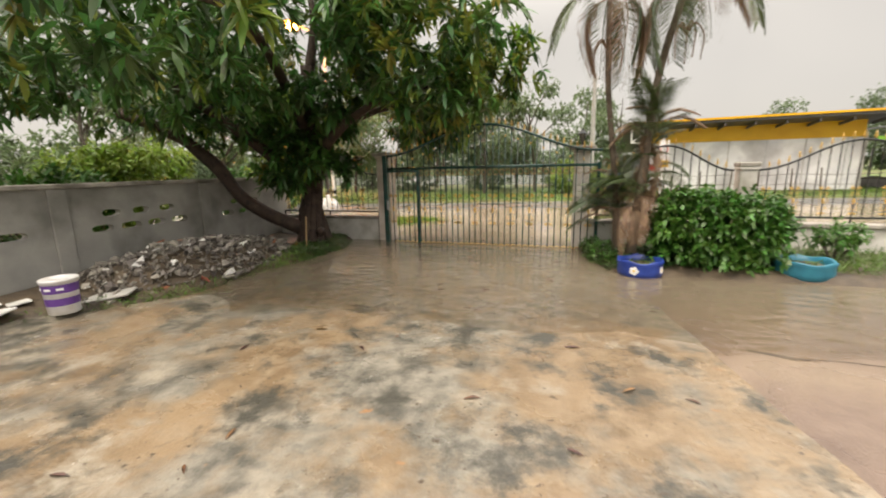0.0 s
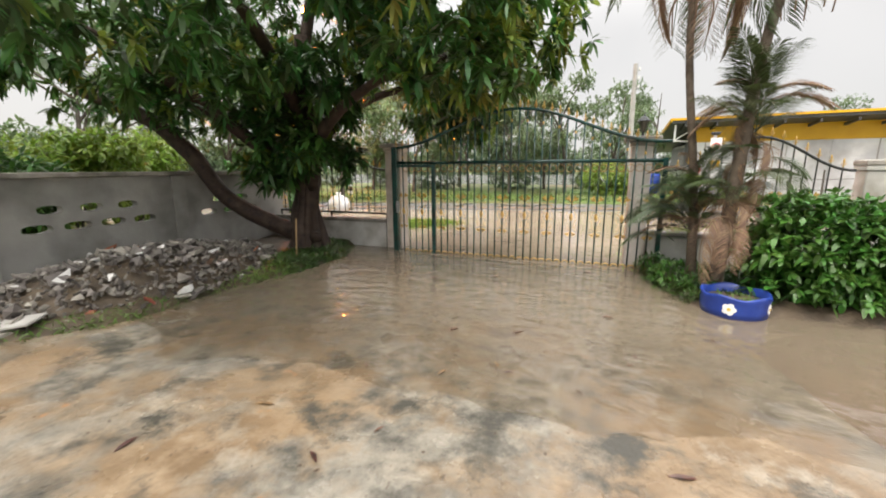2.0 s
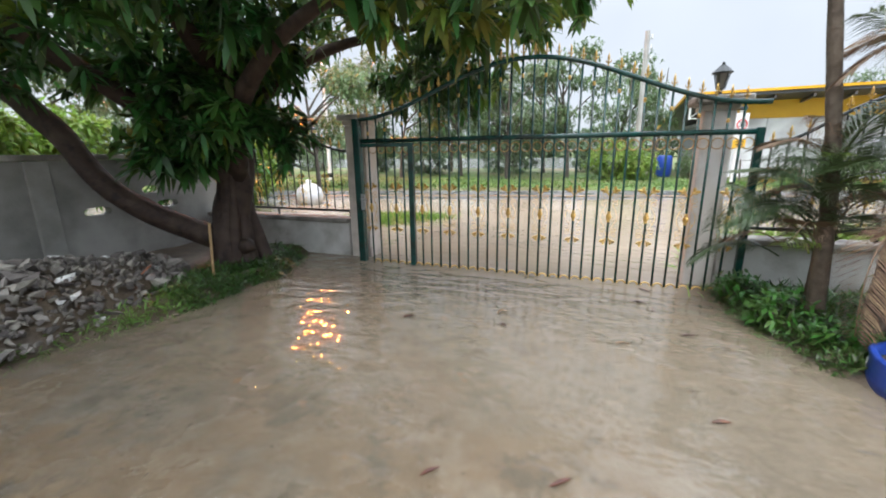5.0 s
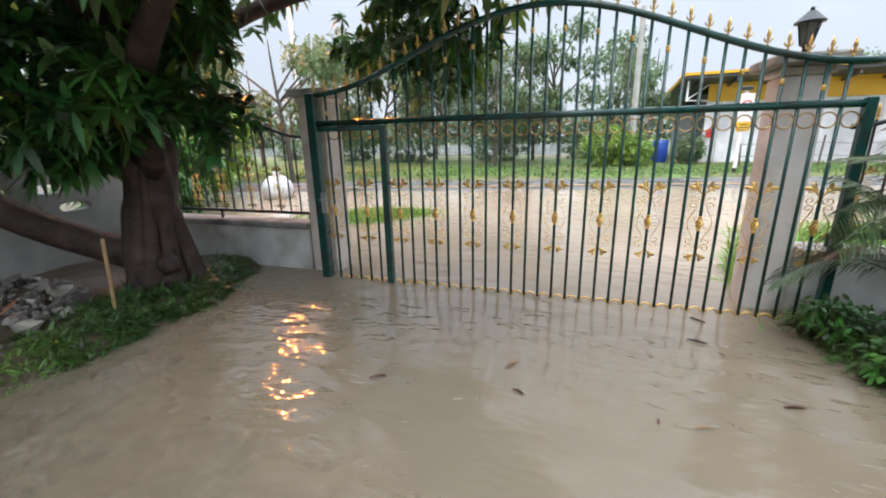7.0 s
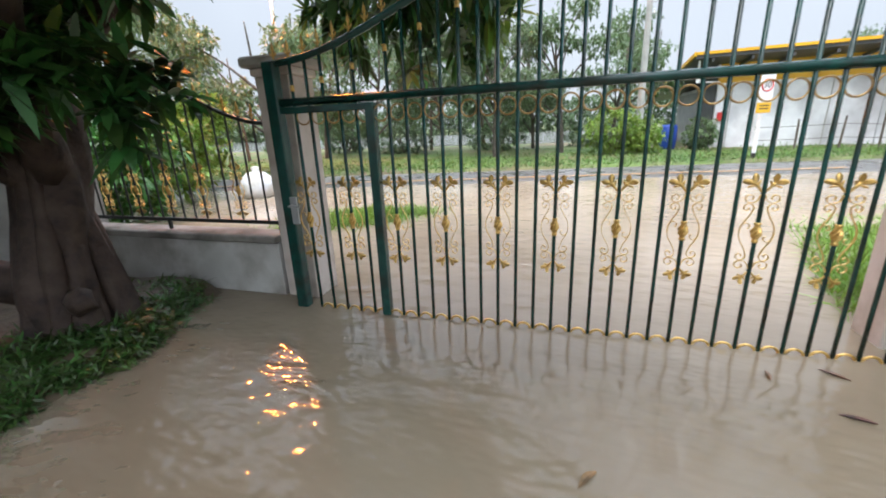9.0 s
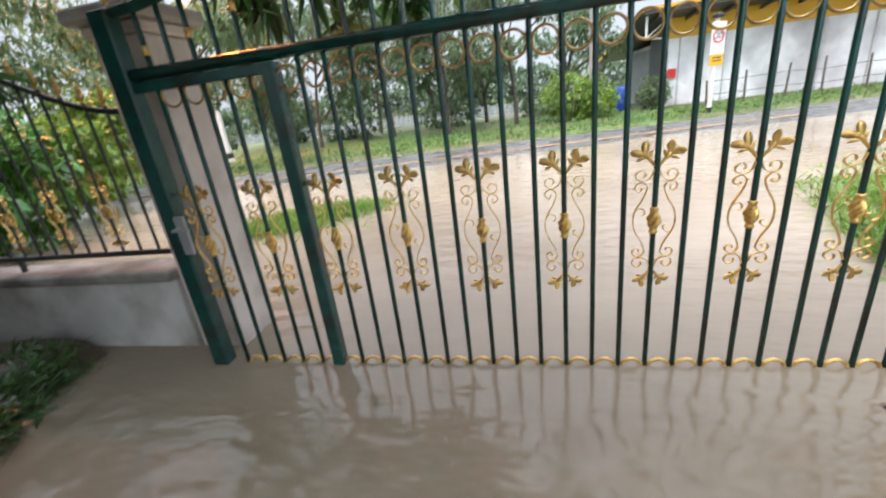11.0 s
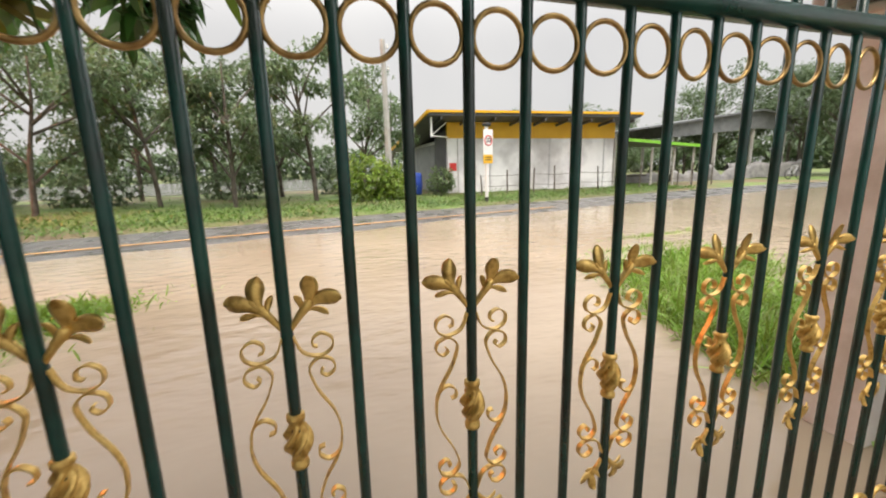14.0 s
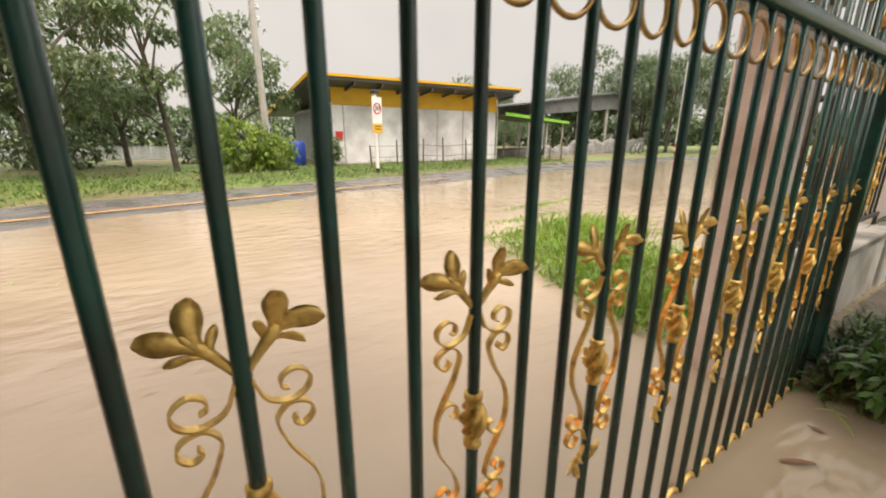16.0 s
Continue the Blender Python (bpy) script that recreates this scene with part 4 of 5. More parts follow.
way = ring + ax * rng.uniform(-0.1, 0.75, (n, 1))
young = np.repeat(rng.random(len(p)) < 0.1 + 0.22 * (p[:, 0] > 2.2), PER)
size = np.repeat(rng.uniform(0.8, 1.25, len(p)), PER)
part("crown", leaves_mesh("crown", None, base, way, rng.uniform(0.16, 0.26, n) * size, rng.uniform(0.052, 0.076, n) * size, rng.uniform(0.08, 0.42, n), [MANGO, MANGO_YOUNG], young), None, tree, "dense long drooping green leaves, some yellowish")

# ---- palms ----
FRONDS = {}


def frond_mesh(key, length, droop, leaflets, leaf_len, mat):
    """A feather frond leaving the origin along +x and bending down."""
    def at(s):
        return np.array((length * s * (1 - 0.25 * droop * s), 0.0, length * (0.55 * s - droop * s * s)))
    b = Build()
    b.tube([tuple(at(s)) for s in np.linspace(0, 1, 10)], list(np.linspace(0.013, 0.003, 10)), 5)
    k = 0
    for i in range(leaflets):
        s = 0.14 + 0.86 * i / leaflets
        c, d = at(s), at(min(1, s + 0.03)) - at(s - 0.03)
        d /= np.linalg.norm(d)
        ln = leaf_len * (0.45 + 0.55 * math.sin(math.pi * min(1, s * 0.9 + 0.12))) * rng.uniform(0.85, 1.1)
        for sy in (1, -1):
            w = d * 0.6 + np.array((0, sy * 0.75, 0.12 + rng.uniform(-0.15, 0.1)))
            w /= np.linalg.norm(w)
            m1, m2, t = c + w * ln * 0.35 - np.array((0, 0, 0.02)), c + w * ln * 0.7 - np.array((0, 0, ln * 0.14)), c + w * ln - np.array((0, 0, ln * (0.36 + 0.2 * rng.random())))
            e = np.cross(w, (0, 0, 1))
            e = e / (np.linalg.norm(e) + 1e-6) * 0.006
            q = len(b.v)
            b.v += [tuple(c), tuple(m1 + e), tuple(m1 - e), tuple(m2 + e * 0.8), tuple(m2 - e * 0.8), tuple(t)]
            b.f += [(q, q + 2, q + 1), (q + 1, q + 2, q + 4, q + 3), (q + 3, q + 4, q + 5)]
    FRONDS[key] = b.mesh("frond", mat)
    return FRONDS[key]


for key, args in {"up": (1.1, 0.35, 60, 0.42, PALM_LEAF), "arch": (1.25, 0.8, 62, 0.44, PALM_LEAF), "hang": (1.1, 1.2, 60, 0.4, PALM_LEAF), "dry": (1.1, 1.3, 60, 0.38, DRY_FROND), "dryarch": (1.1, 0.9, 58, 0.38, DRY_FROND), "lime": (0.8, 0.7, 34, 0.26, LIME_LEAF)}.items():
    frond_mesh(key, *args)


def palm(label, stem, radii, crown_z, fronds, name="palm_tree"):
    t = thing(name, label, "palm", "palms beside the gate", at=pose(*stem[0]))
    s0 = Vector(stem[0])
    path = [q - s0 for q in bezier(stem, 8)]
    rr = list(np.interp(np.linspace(0, 1, len(path)), np.linspace(0, 1, len(radii)), radii))
    rr = [r * (1 + 0.06 * (i % 2)) for i, r in enumerate(rr)]
    part("stem", Build().tube(path, rr, 10), PALM_BARK, t, "ringed brown stem", True)
    if crown_z > 2:
        top = path[-1]
        for i in range(5):
            a = i * 1.3 + crown_z + s0.x
            c, d = math.cos(a), math.sin(a)
            part("flower_stalk", Build().tube(bezier([(top.x, top.y, top.z - 0.75), (top.x + 0.1 * c, top.y + 0.1 * d, top.z - 0.62), (top.x + 0.22 * c, top.y + 0.22 * d, top.z - 0.78), (top.x + 0.2 * c, top.y + 0.2 * d, top.z - 1.1)], 5), list(np.linspace(0.016, 0.007, 16)), 6), DRY_FROND, t, "bare drooping flower stalk")
    for key, x, y, z, az, tilt, k in fronds:
        label2 = "withered brown frond" if key.startswith("dry") else ""
        part("frond", FRONDS[key], None, t, label2, at=pose(x - s0.x, y - s0.y, z - s0.z, 0, 0, az) @ pose(0, 0, 0, 0, tilt, 0) @ Matrix.Scale(k, 4))
    return t


rnd = random.Random(5)
top1 = [("hang" if i % 3 else "dry", 0.55, 6.9, 3.95, i * 51 + rnd.uniform(-9, 9), rnd.uniform(-15, 35), rnd.uniform(0.9, 1.2)) for i in range(8)]
top2 = [("hang" if i % 3 else "dry", 1.55, 6.72, 4.0, i * 47 + rnd.uniform(-9, 9), rnd.uniform(-15, 35), rnd.uniform(0.9, 1.25)) for i in range(8)]
mid = [(("up", "up", "arch", "up", "dryarch")[i % 5], 1.25 + rnd.uniform(-0.06, 0.06), 6.68 + rnd.uniform(-0.06, 0.06), 2.0 + rnd.uniform(-0.25, 0.3), i * 37 + rnd.uniform(-12, 12), rnd.uniform(-62, -12), rnd.uniform(0.45, 0.72)) for i in range(26)]
mid += [("arch", 1.15, 6.6, 1.2 + rnd.uniform(-0.3, 0.4), i * 51 + rnd.uniform(-12, 12), rnd.uniform(-40, 0), rnd.uniform(0.45, 0.6)) for i in range(9)]
mid += [(("dry", "dryarch")[i % 2], 1.12 + 0.06 * (i % 3), 6.5 + 0.05 * (i % 4), 0.85 + 0.11 * i, i * 83 + rnd.uniform(-15, 15), rnd.uniform(25, 60), rnd.uniform(0.35, 0.55)) for i in range(12)]
mid += [("dry", 1.05, 6.42, 0.95, 215, 20, 0.68), ("dryarch", 1.06, 6.4, 0.9, 262, 28, 0.6), ("dry", 1.1, 6.42, 1.1, 300, 30, 0.5)]
low = [(("lime", "arch", "dryarch", "arch", "up")[i % 5], 0.85 + rnd.uniform(-0.05, 0.05), 6.95 + rnd.uniform(-0.06, 0.06), 0.7 + rnd.uniform(-0.15, 0.6), i * 41 + rnd.uniform(-12, 12), rnd.uniform(-55, 0), rnd.uniform(0.5, 0.82)) for i in range(38)]
low += [(("arch", "dryarch", "up", "arch")[i % 4], 0.72 + rnd.uniform(-0.05, 0.12), 7.22 + rnd.uniform(-0.1, 0.1), 0.55 + 0.11 * i, 165 + i * 12 + rnd.uniform(-8, 8), rnd.uniform(-30, 15), rnd.uniform(0.45, 0.6)) for i in range(10)]
palm("slender palm with dark stem and withered fronds", [(0.85, 6.8, 0.05), (0.78, 6.82, 1.2), (0.6, 6.9, 2.7), (0.55, 6.9, 4.0)], (0.06, 0.045, 0.04, 0.035), 4.0, top1)
palm("leaning palm with shaggy mid-height fronds, partly dry", [(1.0, 6.45, 0.05), (1.1, 6.55, 1.2), (1.25, 6.7, 2.8), (1.55, 6.72, 4.05)], (0.08, 0.065, 0.05, 0.045), 4.0, top2 + mid)
palm("young palm clump with lime and browning fronds", [(0.85, 6.98, 0.05), (0.86, 6.97, 0.4), (0.84, 6.96, 0.9)], (0.04, 0.03, 0.02), 1.0, low, "young_palm")


# ---- tyre planters, bush, bucket ----
def tyre_planter(x, y, z, r, h, mat, label, flowers, soil_label):
    t = thing("tyre_planter", label, "planter", "painted tyre planters", at=pose(x, y, z))
    prof = [(r * 0.86, 0), (r * 0.97, 0.02), (r * 1.0, h * 0.4), (r * 0.99, h * 0.75), (r * 1.03, h * 0.93), (r * 1.0, h), (r * 0.92, h * 0.97), (r * 0.88, h * 0.6), (r * 0.86, 0.02)]
    b = Build().lathe(0, 0, prof, 32, False)
    b.v = [(vx, vy, vz + 0.014 * math.sin(5 * math.atan2(vy, vx)) * (vz / h)) for vx, vy, vz in b.v]
    part("tyre", b, mat, t, smooth=True)
    part("soil", Build().lathe(0, 0, [(0.001, h * 0.7), (r * 0.5, h * 0.72), (r * 0.88, h * 0.66)], 24, False), SOIL, t, soil_label)
    for a, s in flowers:
        f = Build()
        for i in range(5):
            c = 2 * math.pi * i / 5 + 0.3
            f.lathe(0.03 * s * math.cos(c), 0.03 * s * math.sin(c), [(0.024 * s, 0), (0.02 * s, 0.004)], 9)
        m = pose(0, 0, 0, 0, 0, a) @ pose(r * 0.99, 0, h * 0.5, 0, 90, 0)
        fl = part("flower", f, WHITE_PAINT, t, "white painted flower", at=m)
        part("flower_centre", Build().lathe(0, 0, [(0.015 * s, 0.003), (0.012 * s, 0.008)], 9), YELLOW_DOT, fl)
    m = 150
    q = rng.uniform(-1, 1, (m, 2)) * r * 0.6
    part("weeds", leaves_mesh("weeds", GRASS, np.c_[q, np.full(m, h * 0.68)], np.c_[rng.normal(scale=0.5, size=(m, 2)), np.full(m, 0.6)], rng.uniform(0.04, 0.09, m), 0.012, 0.5), None, t)


tyre_planter(1.08, 5.98, 0.02, 0.29, 0.24, BLUE_PAINT, "blue painted tyre planter with white flowers painted on it", [(-112, 1.15), (-30, 1.0), (60, 1), (150, 1)], "mossy soil")
tyre_planter(3.05, 6.25, 0.05, 0.33, 0.24, TEAL_PAINT, "teal painted tyre planter with weeds", [], "weedy soil")

bush = thing("bush", "dense rounded green bush with broad leaves", "bush", at=pose(2.12, 6.55, 0.05))
for i in range(9):
    a = i * 0.7
    part("stem", Build().tube(bezier([(0.1 * math.cos(a), 0.1 * math.sin(a), -0.02), (0.3 * math.cos(a), 0.2 * math.sin(a), 0.4), (0.6 * math.cos(a), 0.4 * math.sin(a), 0.8)], 4), 0.012, 6), FAR_BARK, bush)
p, o = blob_points([(0, 0, 0.55, 0.98, 0.62, 0.58, 900), (-0.35, -0.1, 0.75, 0.55, 0.45, 0.42, 350), (0.4, 0, 0.7, 0.55, 0.45, 0.42, 350), (0, -0.1, 0.25, 0.95, 0.62, 0.25, 330)], 0.6)
p[:, 2] = np.maximum(p[:, 2], 0.05)
base, way = whorls(p, o, 7, 0.7, -0.1)
n = len(base)
part("foliage", leaves_mesh("foliage", BUSH_LEAF, base, way, rng.uniform(0.07, 0.12, n), rng.uniform(0.04, 0.06, n), rng.uniform(0.1, 0.5, n)), None, bush)

shrub = thing("shrub", "small leggy shrub beside the low wall", "bush", at=pose(3.7, 6.9, 0.1))
for i in range(6):
    a = i * 1.05
    part("stem", Build().tube([(0, 0, -0.05), (0.12 * math.cos(a), 0.12 * math.sin(a), 0.2), (0.22 * math.cos(a), 0.2 * math.sin(a), 0.42)], 0.012, 6), FAR_BARK, shrub)
p, o = blob_points([(0, 0, 0.42, 0.36, 0.3, 0.2, 130)], 0.4)
base, way = whorls(p, o, 6, 0.6, 0)
part("foliage", leaves_mesh("foliage", BUSH_LEAF, base, way, rng.uniform(0.06, 0.1, len(base)), 0.035, 0.3), None, shrub)

bucket = thing("paint_bucket", "white plastic paint bucket with purple printed label", "bucket", at=pose(-5.0, 2.62, 0.115))
part("body", Build().lathe(0, 0, [(0.128, 0), (0.135, 0.01), (0.15, 0.33), (0.158, 0.335), (0.158, 0.36), (0.15, 0.362)], 28), PLASTIC, bucket, smooth=True)
part("lid", Build().lathe(0, 0, [(0.163, 0.345), (0.165, 0.375), (0.155, 0.38), (0.14, 0.372), (0.001, 0.372)], 28), PLASTIC, bucket, smooth=True)
part("label", Build().lathe(0, 0, [(0.1405, 0.10), (0.1445, 0.18)], 28, False), PURPLE, bucket, "purple printed band", True)
part("label", Build().lathe(0, 0, [(0.1475, 0.235), (0.1525, 0.325)], 28, False), PURPLE, bucket, "purple printed band", True)
for a in (200, 250, 290, 330):
    part("print_bar", Build().box(-0.03, -0.002, 0, 0.03, 0.002, 0.022), WHITE_PAINT, bucket, at=pose(0, 0, 0, 0, 0, a + 90) @ pose(0, -0.1525, 0.27))

stick = thing("stake", "thin bamboo stake stuck upright in the grass", "stake", at=pose(-4.58, 6.2, 0.05))
part("pole", Build().tube([(0, 0, -0.1), (0.01, 0.02, 0.3), (0.03, 0.03, 0.68)], 0.013, 7), STICK_WOOD, stick)


# ---- rubble pile ----
def chunk(seed, flat):
    r = random.Random(seed)
    bm = bmesh.new()
    for _ in range(9):
        bm.verts.new((r.uniform(-1, 1), r.uniform(-0.8, 0.8), r.uniform(-flat, flat)))
    bmesh.ops.convex_hull(bm, input=bm.verts)
    for v in [v for v in bm.verts if not v.link_faces]:
        bm.verts.remove(v)
    me = bpy.data.meshes.new("chunk")
    bm.to_mesh(me)
    bm.free()
    return me


def pile_z(x, y):
    d = ((x + 5.5) / 1.02) ** 2 + ((y - 4.65) / 1.9) ** 2
    return 0.1 + 0.4 * max(0.0, 1 - d) ** 0.75 + 0.05 * noise.noise((x * 3, y * 3, 1))


pile = thing("rubble_pile", "heap of broken grey concrete, tile shards and brick", "rubble")
kinds = []
for i in range(10):
    for m in (RUBBLE, RUBBLE, RUBBLE, RUBBLE_WHITE, RUBBLE_RED)[i % 5:i % 5 + 1]:
        me = chunk(i, 0.45 if i % 3 else 0.7)
        me.materials.append(m)
        kinds.append(me)
b = sheet(np.arange(-6.42, -4.1, 0.1), np.arange(2.9, 6.6, 0.1), lambda x, y: pile_z(x, y) - 0.05 if (((x + 5.5) / 1.02) ** 2 + ((y - 4.65) / 1.9) ** 2) < 1 else 0.02)
part("core", b, SOIL, pile)
count, r = 0, random.Random(11)
while count < 290:
    x, y = r.uniform(-6.4, -4.1), r.uniform(2.75, 6.5)
    d = ((x + 5.5) / 1.02) ** 2 + ((y - 4.65) / 1.9) ** 2
    if d > 1 + 0.12 * r.random():
        continue
    s = r.choice((0.04, 0.05, 0.05, 0.06, 0.07, 0.08, 0.1, 0.12))
    me = kinds[r.choice((0, 1, 2, 5, 6, 7) * 5 + (3, 8, 3, 8, 4))]
    part("chunk", me, None, pile, at=pose(x, y, pile_z(x, y) + 0.015, r.uniform(-35, 35), r.uniform(-35, 35), r.uniform(0, 360)) @ Matrix.Scale(s, 4))
    count += 1
small = Build()
hulls = [chunk(40 + i, 0.5) for i in range(5)]
for _ in range(3200):
    x, y = r.uniform(-6.4, -4.05), r.uniform(2.7, 6.5)
    if ((x + 5.5) / 1.06) ** 2 + ((y - 4.65) / 1.95) ** 2 > 1.05:
        continue
    m = pose(x, y, pile_z(x, y) + 0.005, r.uniform(0, 360), r.uniform(0, 360), r.uniform(0, 360)) @ Matrix.Scale(r.uniform(0.018, 0.05), 4)
    h, k = r.choice(hulls), len(small.v)
    small.v += [tuple(m @ v.co) for v in h.vertices]
    small.f += [tuple(k + q for q in f.vertices) for f in h.polygons]
tagged(part("small_rubble", small, RUBBLE_JOINED, pile), kind="stuff")
for x, y, rz, s in ((-5.0, 3.05, 30, 1.0), (-5.75, 2.6, -20, 0.8), (-5.3, 3.2, 70, 0.7), (-5.55, 2.25, 15, 0.9), (-5.9, 2.35, 80, 0.6), (-5.35, 2.05, -40, 0.5)):
    t = thing("board_scrap", "pale broken board lying on the soil", "scrap", "board scraps", at=pose(x, y, 0.16, 6, -8, rz))
    part("board", Build().box(-0.26 * s, -0.12 * s, -0.012, 0.26 * s, 0.12 * s, 0.012, 0.006), RUBBLE_WHITE if s < 1 else CONCRETE, t)
t = thing("garden_ball", "small lime-green plastic bowl among the scraps", "bowl", at=pose(-5.45, 2.85, 0.2))
part("bowl", Build().lathe(0, 0, [(0.1, 0), (0.095, 0.03), (0.06, 0.07), (0.001, 0.085)], 16), LIME_EDGE, t, smooth=True)


# ---- grass and weeds ----
def grass(name, label, n, where, height, lo, hi, mat, width=0.012, lean=0.45):
    base = np.array([(x, y, where(x, y)) for x, y in zip(lo, hi)])
    m = len(base)
    way = np.c_[rng.normal(scale=lean, size=(m, 2)), np.full(m, 0.7)]
    ob = new(name, leaves_mesh(name, mat, base, way, rng.uniform(*height, m), width, rng.uniform(0.2, 0.9, m)))
    return tagged(ob, label, "grass", "", "stuff")


m = 12000
gx = -4.3 + rng.normal(scale=0.33, size=m)
gy = rng.uniform(5.6, 7.6, m)
keep = (gx > -5.3) & (gx < -3.74) & (np.array([noise.noise((a * 4, c * 4, 7)) for a, c in zip(gx, gy)]) > -0.28)
grass("bank_grass", "low ragged wet grass at the foot of the tree", m, bank_left, (0.03, 0.19), gx[keep], gy[keep], BANK_GRASS, 0.016, 0.8)
m = 5200
gy = rng.uniform(0.5, 5.8, m)
gx = -4.28 - 0.9 * np.clip((3.6 - gy) / 1.4, 0, 1) + rng.normal(scale=0.17, size=m)
grass("verge_grass", "thin fringe of grass along the driveway", m, bank_left, (0.05, 0.16), gx, gy, GRASS, 0.013, 0.6)
m = 8000
gx, gy = rng.uniform(0.25, 1.5, m), rng.uniform(5.85, 7.6, m)
keep = gy > 6.05 + 1.0 * np.clip((0.75 - gx), 0, 1)
grass("bed_grass", "weedy grass round the palms", m, bank_right, (0.05, 0.22), gx[keep], gy[keep], BANK_GRASS, 0.014, 0.7)
m = 7000
gx, gy = rng.uniform(2.9, 8.5, m), rng.uniform(6.15, 7.65, m)
grass("bed_grass", "tall dull grass along the low wall", m, bank_right, (0.08, 0.3), gx, gy, GRASS)


def island(name, label, spots, n, height, mat):
    pts = []
    for x, y, rx, ry, rot in spots:
        q = rng.normal(size=(n, 2)) * 0.5
        c, s = math.cos(rot), math.sin(rot)
        q = q * (rx, ry)
        pts.append(np.c_[x + q[:, 0] * c - q[:, 1] * s, y + q[:, 0] * s + q[:, 1] * c])
    q = np.concatenate(pts)
    q = q[(q[:, 0] < -2) | (q[:, 0] > 0.12 + 0.3 * (q[:, 1] - 8.0))]
    grass(name, label, len(q), lambda x, y: WATER - 0.03, height, q[:, 0], q[:, 1], mat, 0.014, 0.35)


island("flood_grass", "bright grass standing out of the flood water", [(1.55, 9.5, 0.85, 1.2, 0.3), (0.75, 8.7, 0.5, 0.8, 0), (2.4, 10.4, 0.9, 0.6, 0.3)], 4600, (0.12, 0.38), FLOOD_GRASS)
island("flood_grass", "bright grass standing out of the flood water", [(2.6, 11.5, 1.1, 0.14, 0.05), (1.6, 10.8, 0.6, 0.14, 0), (3.6, 12.3, 1.0, 0.14, 0.1)], 700, (0.06, 0.16), FLOOD_GRASS)
island("flood_grass", "bright grass standing out of the flood water", [(-4.5, 11.1, 0.8, 0.35, 0.3), (-5.0, 10.4, 0.8, 0.5, 0.2), (-4.6, 10.8, 0.75, 0.35, 0.3)], 3600, (0.1, 0.28), FLOOD_GRASS)
m = 26000
gx = rng.uniform(-24, 16, m)
gy = np.array([edge_y(x) for x in gx]) + 0.05 + rng.gamma(1.6, 1.8, m)
grass("verge_meadow", "bright green roadside grass", m, ground_z, (0.08, 0.3), gx, gy, GRASS, 0.03)

sack = thing("sack", "full white plastic sack standing beyond the railing", "sack", at=pose(-8.3, 12.58, 0.0))
b = Build().lathe(0, 0, [(0.2, 0), (0.34, 0.06), (0.38, 0.25), (0.33, 0.45), (0.2, 0.58), (0.07, 0.62), (0.09, 0.7), (0.03, 0.72)], 18)
b.v = [(x * (1 + 0.12 * noise.noise((x * 4, y * 4, z * 4))), y * (1 + 0.12 * noise.noise((x * 4, y * 4, z * 4 + 9))), z) for x, y, z in b.v]
part("bag", b, PLASTIC, sack, smooth=True)

# floating leaves and litter
LITTER = [(-0.72, 6.1), (-0.57, 6.12), (-0.1, 6.42), (-0.21, 6.89), (-1.44, 6.49), (-1.76, 3.68), (-0.74, 3.98), (-0.89, 4.65), (-1.2, 3.85), (-0.9, 4.09), (-0.32, 3.89), (0.25, 1.89), (-0.37, 2.28), (0.51, 2.61), (-2.13, 3.02), (0.25, 3.29), (0.96, 2.6), (-1.32, 3.04), (-0.55, 7.4), (0.05, 7.42), (-0.28, 7.48)]
LITTER += [(rnd.uniform(-3.4, 1.2), rnd.uniform(0.6, 7.4)) for _ in range(14)]
for x, y in LITTER:
    z = max(drive_z(x, y), WATER) + 0.006
    k, bend = rnd.uniform(0.4, 0.95), rnd.uniform(-0.035, 0.035)
    lb = Build()
    for s in np.linspace(0, 1, 6):
        w = 0.016 * math.sin(math.pi * (0.08 + 0.88 * s))
        lb.v += [(0.13 * s, bend * s * s - w, 0.012 * math.sin(3 * s)), (0.13 * s, bend * s * s, 0.012 * s * (1 - s)), (0.13 * s, bend * s * s + w, 0.008 * math.sin(3 * s)), (0.13 * s, bend * s * s, -0.003)]
    lb.f = [(4 * q + a, 4 * q + (a + 1) % 4, 4 * q + 4 + (a + 1) % 4, 4 * q + 4 + a) for q in range(5) for a in range(4)]
    t = tagged(new("fallen_leaf", lb.mesh("fallen_leaf", DEAD_LEAF)), "curled brown fallen leaf lying wet", "leaf", "fallen leaves")
    t.matrix_basis = pose(x, y, z, 0, 0, rnd.uniform(0, 360)) @ Matrix.Scale(k, 4)


# ---- across the road: building, sheds, poles, sign ----
bld = thing("roadside_building", "long low building with yellow fascia and plastic-sheeted front", "building", at=pose(8.6, 24.9, 0))
BX0, BX1 = -4.58, 4.67
part("wall", Build().box(BX0, 0, -0.1, BX1, 6.2, 2.66), SHEETING, bld, "pale plastic-sheeted front")
part("fascia", Build().box(BX0 - 0.02, -0.05, 2.665, BX1 + 0.03, 0.1, 3.45, 0.01), YELLOW_CLAD, bld, "bright yellow cladding")


def sloped_slab(x0, x1, y0, y1, za, zb, zc, zd, thick):
    """A thin slab with corner heights za (front left), zb (front right), zc (back right), zd (back left)."""
    q = Build()
    q.v = [(x0, y0, za), (x1, y0, zb), (x1, y1, zc), (x0, y1, zd)]
    q.v += [(x, y, z + thick) for x, y, z in q.v]
    q.f = [(0, 3, 2, 1), (4, 5, 6, 7), (0, 1, 5, 4), (1, 2, 6, 5), (2, 3, 7, 6), (3, 0, 4, 7)]
    return q


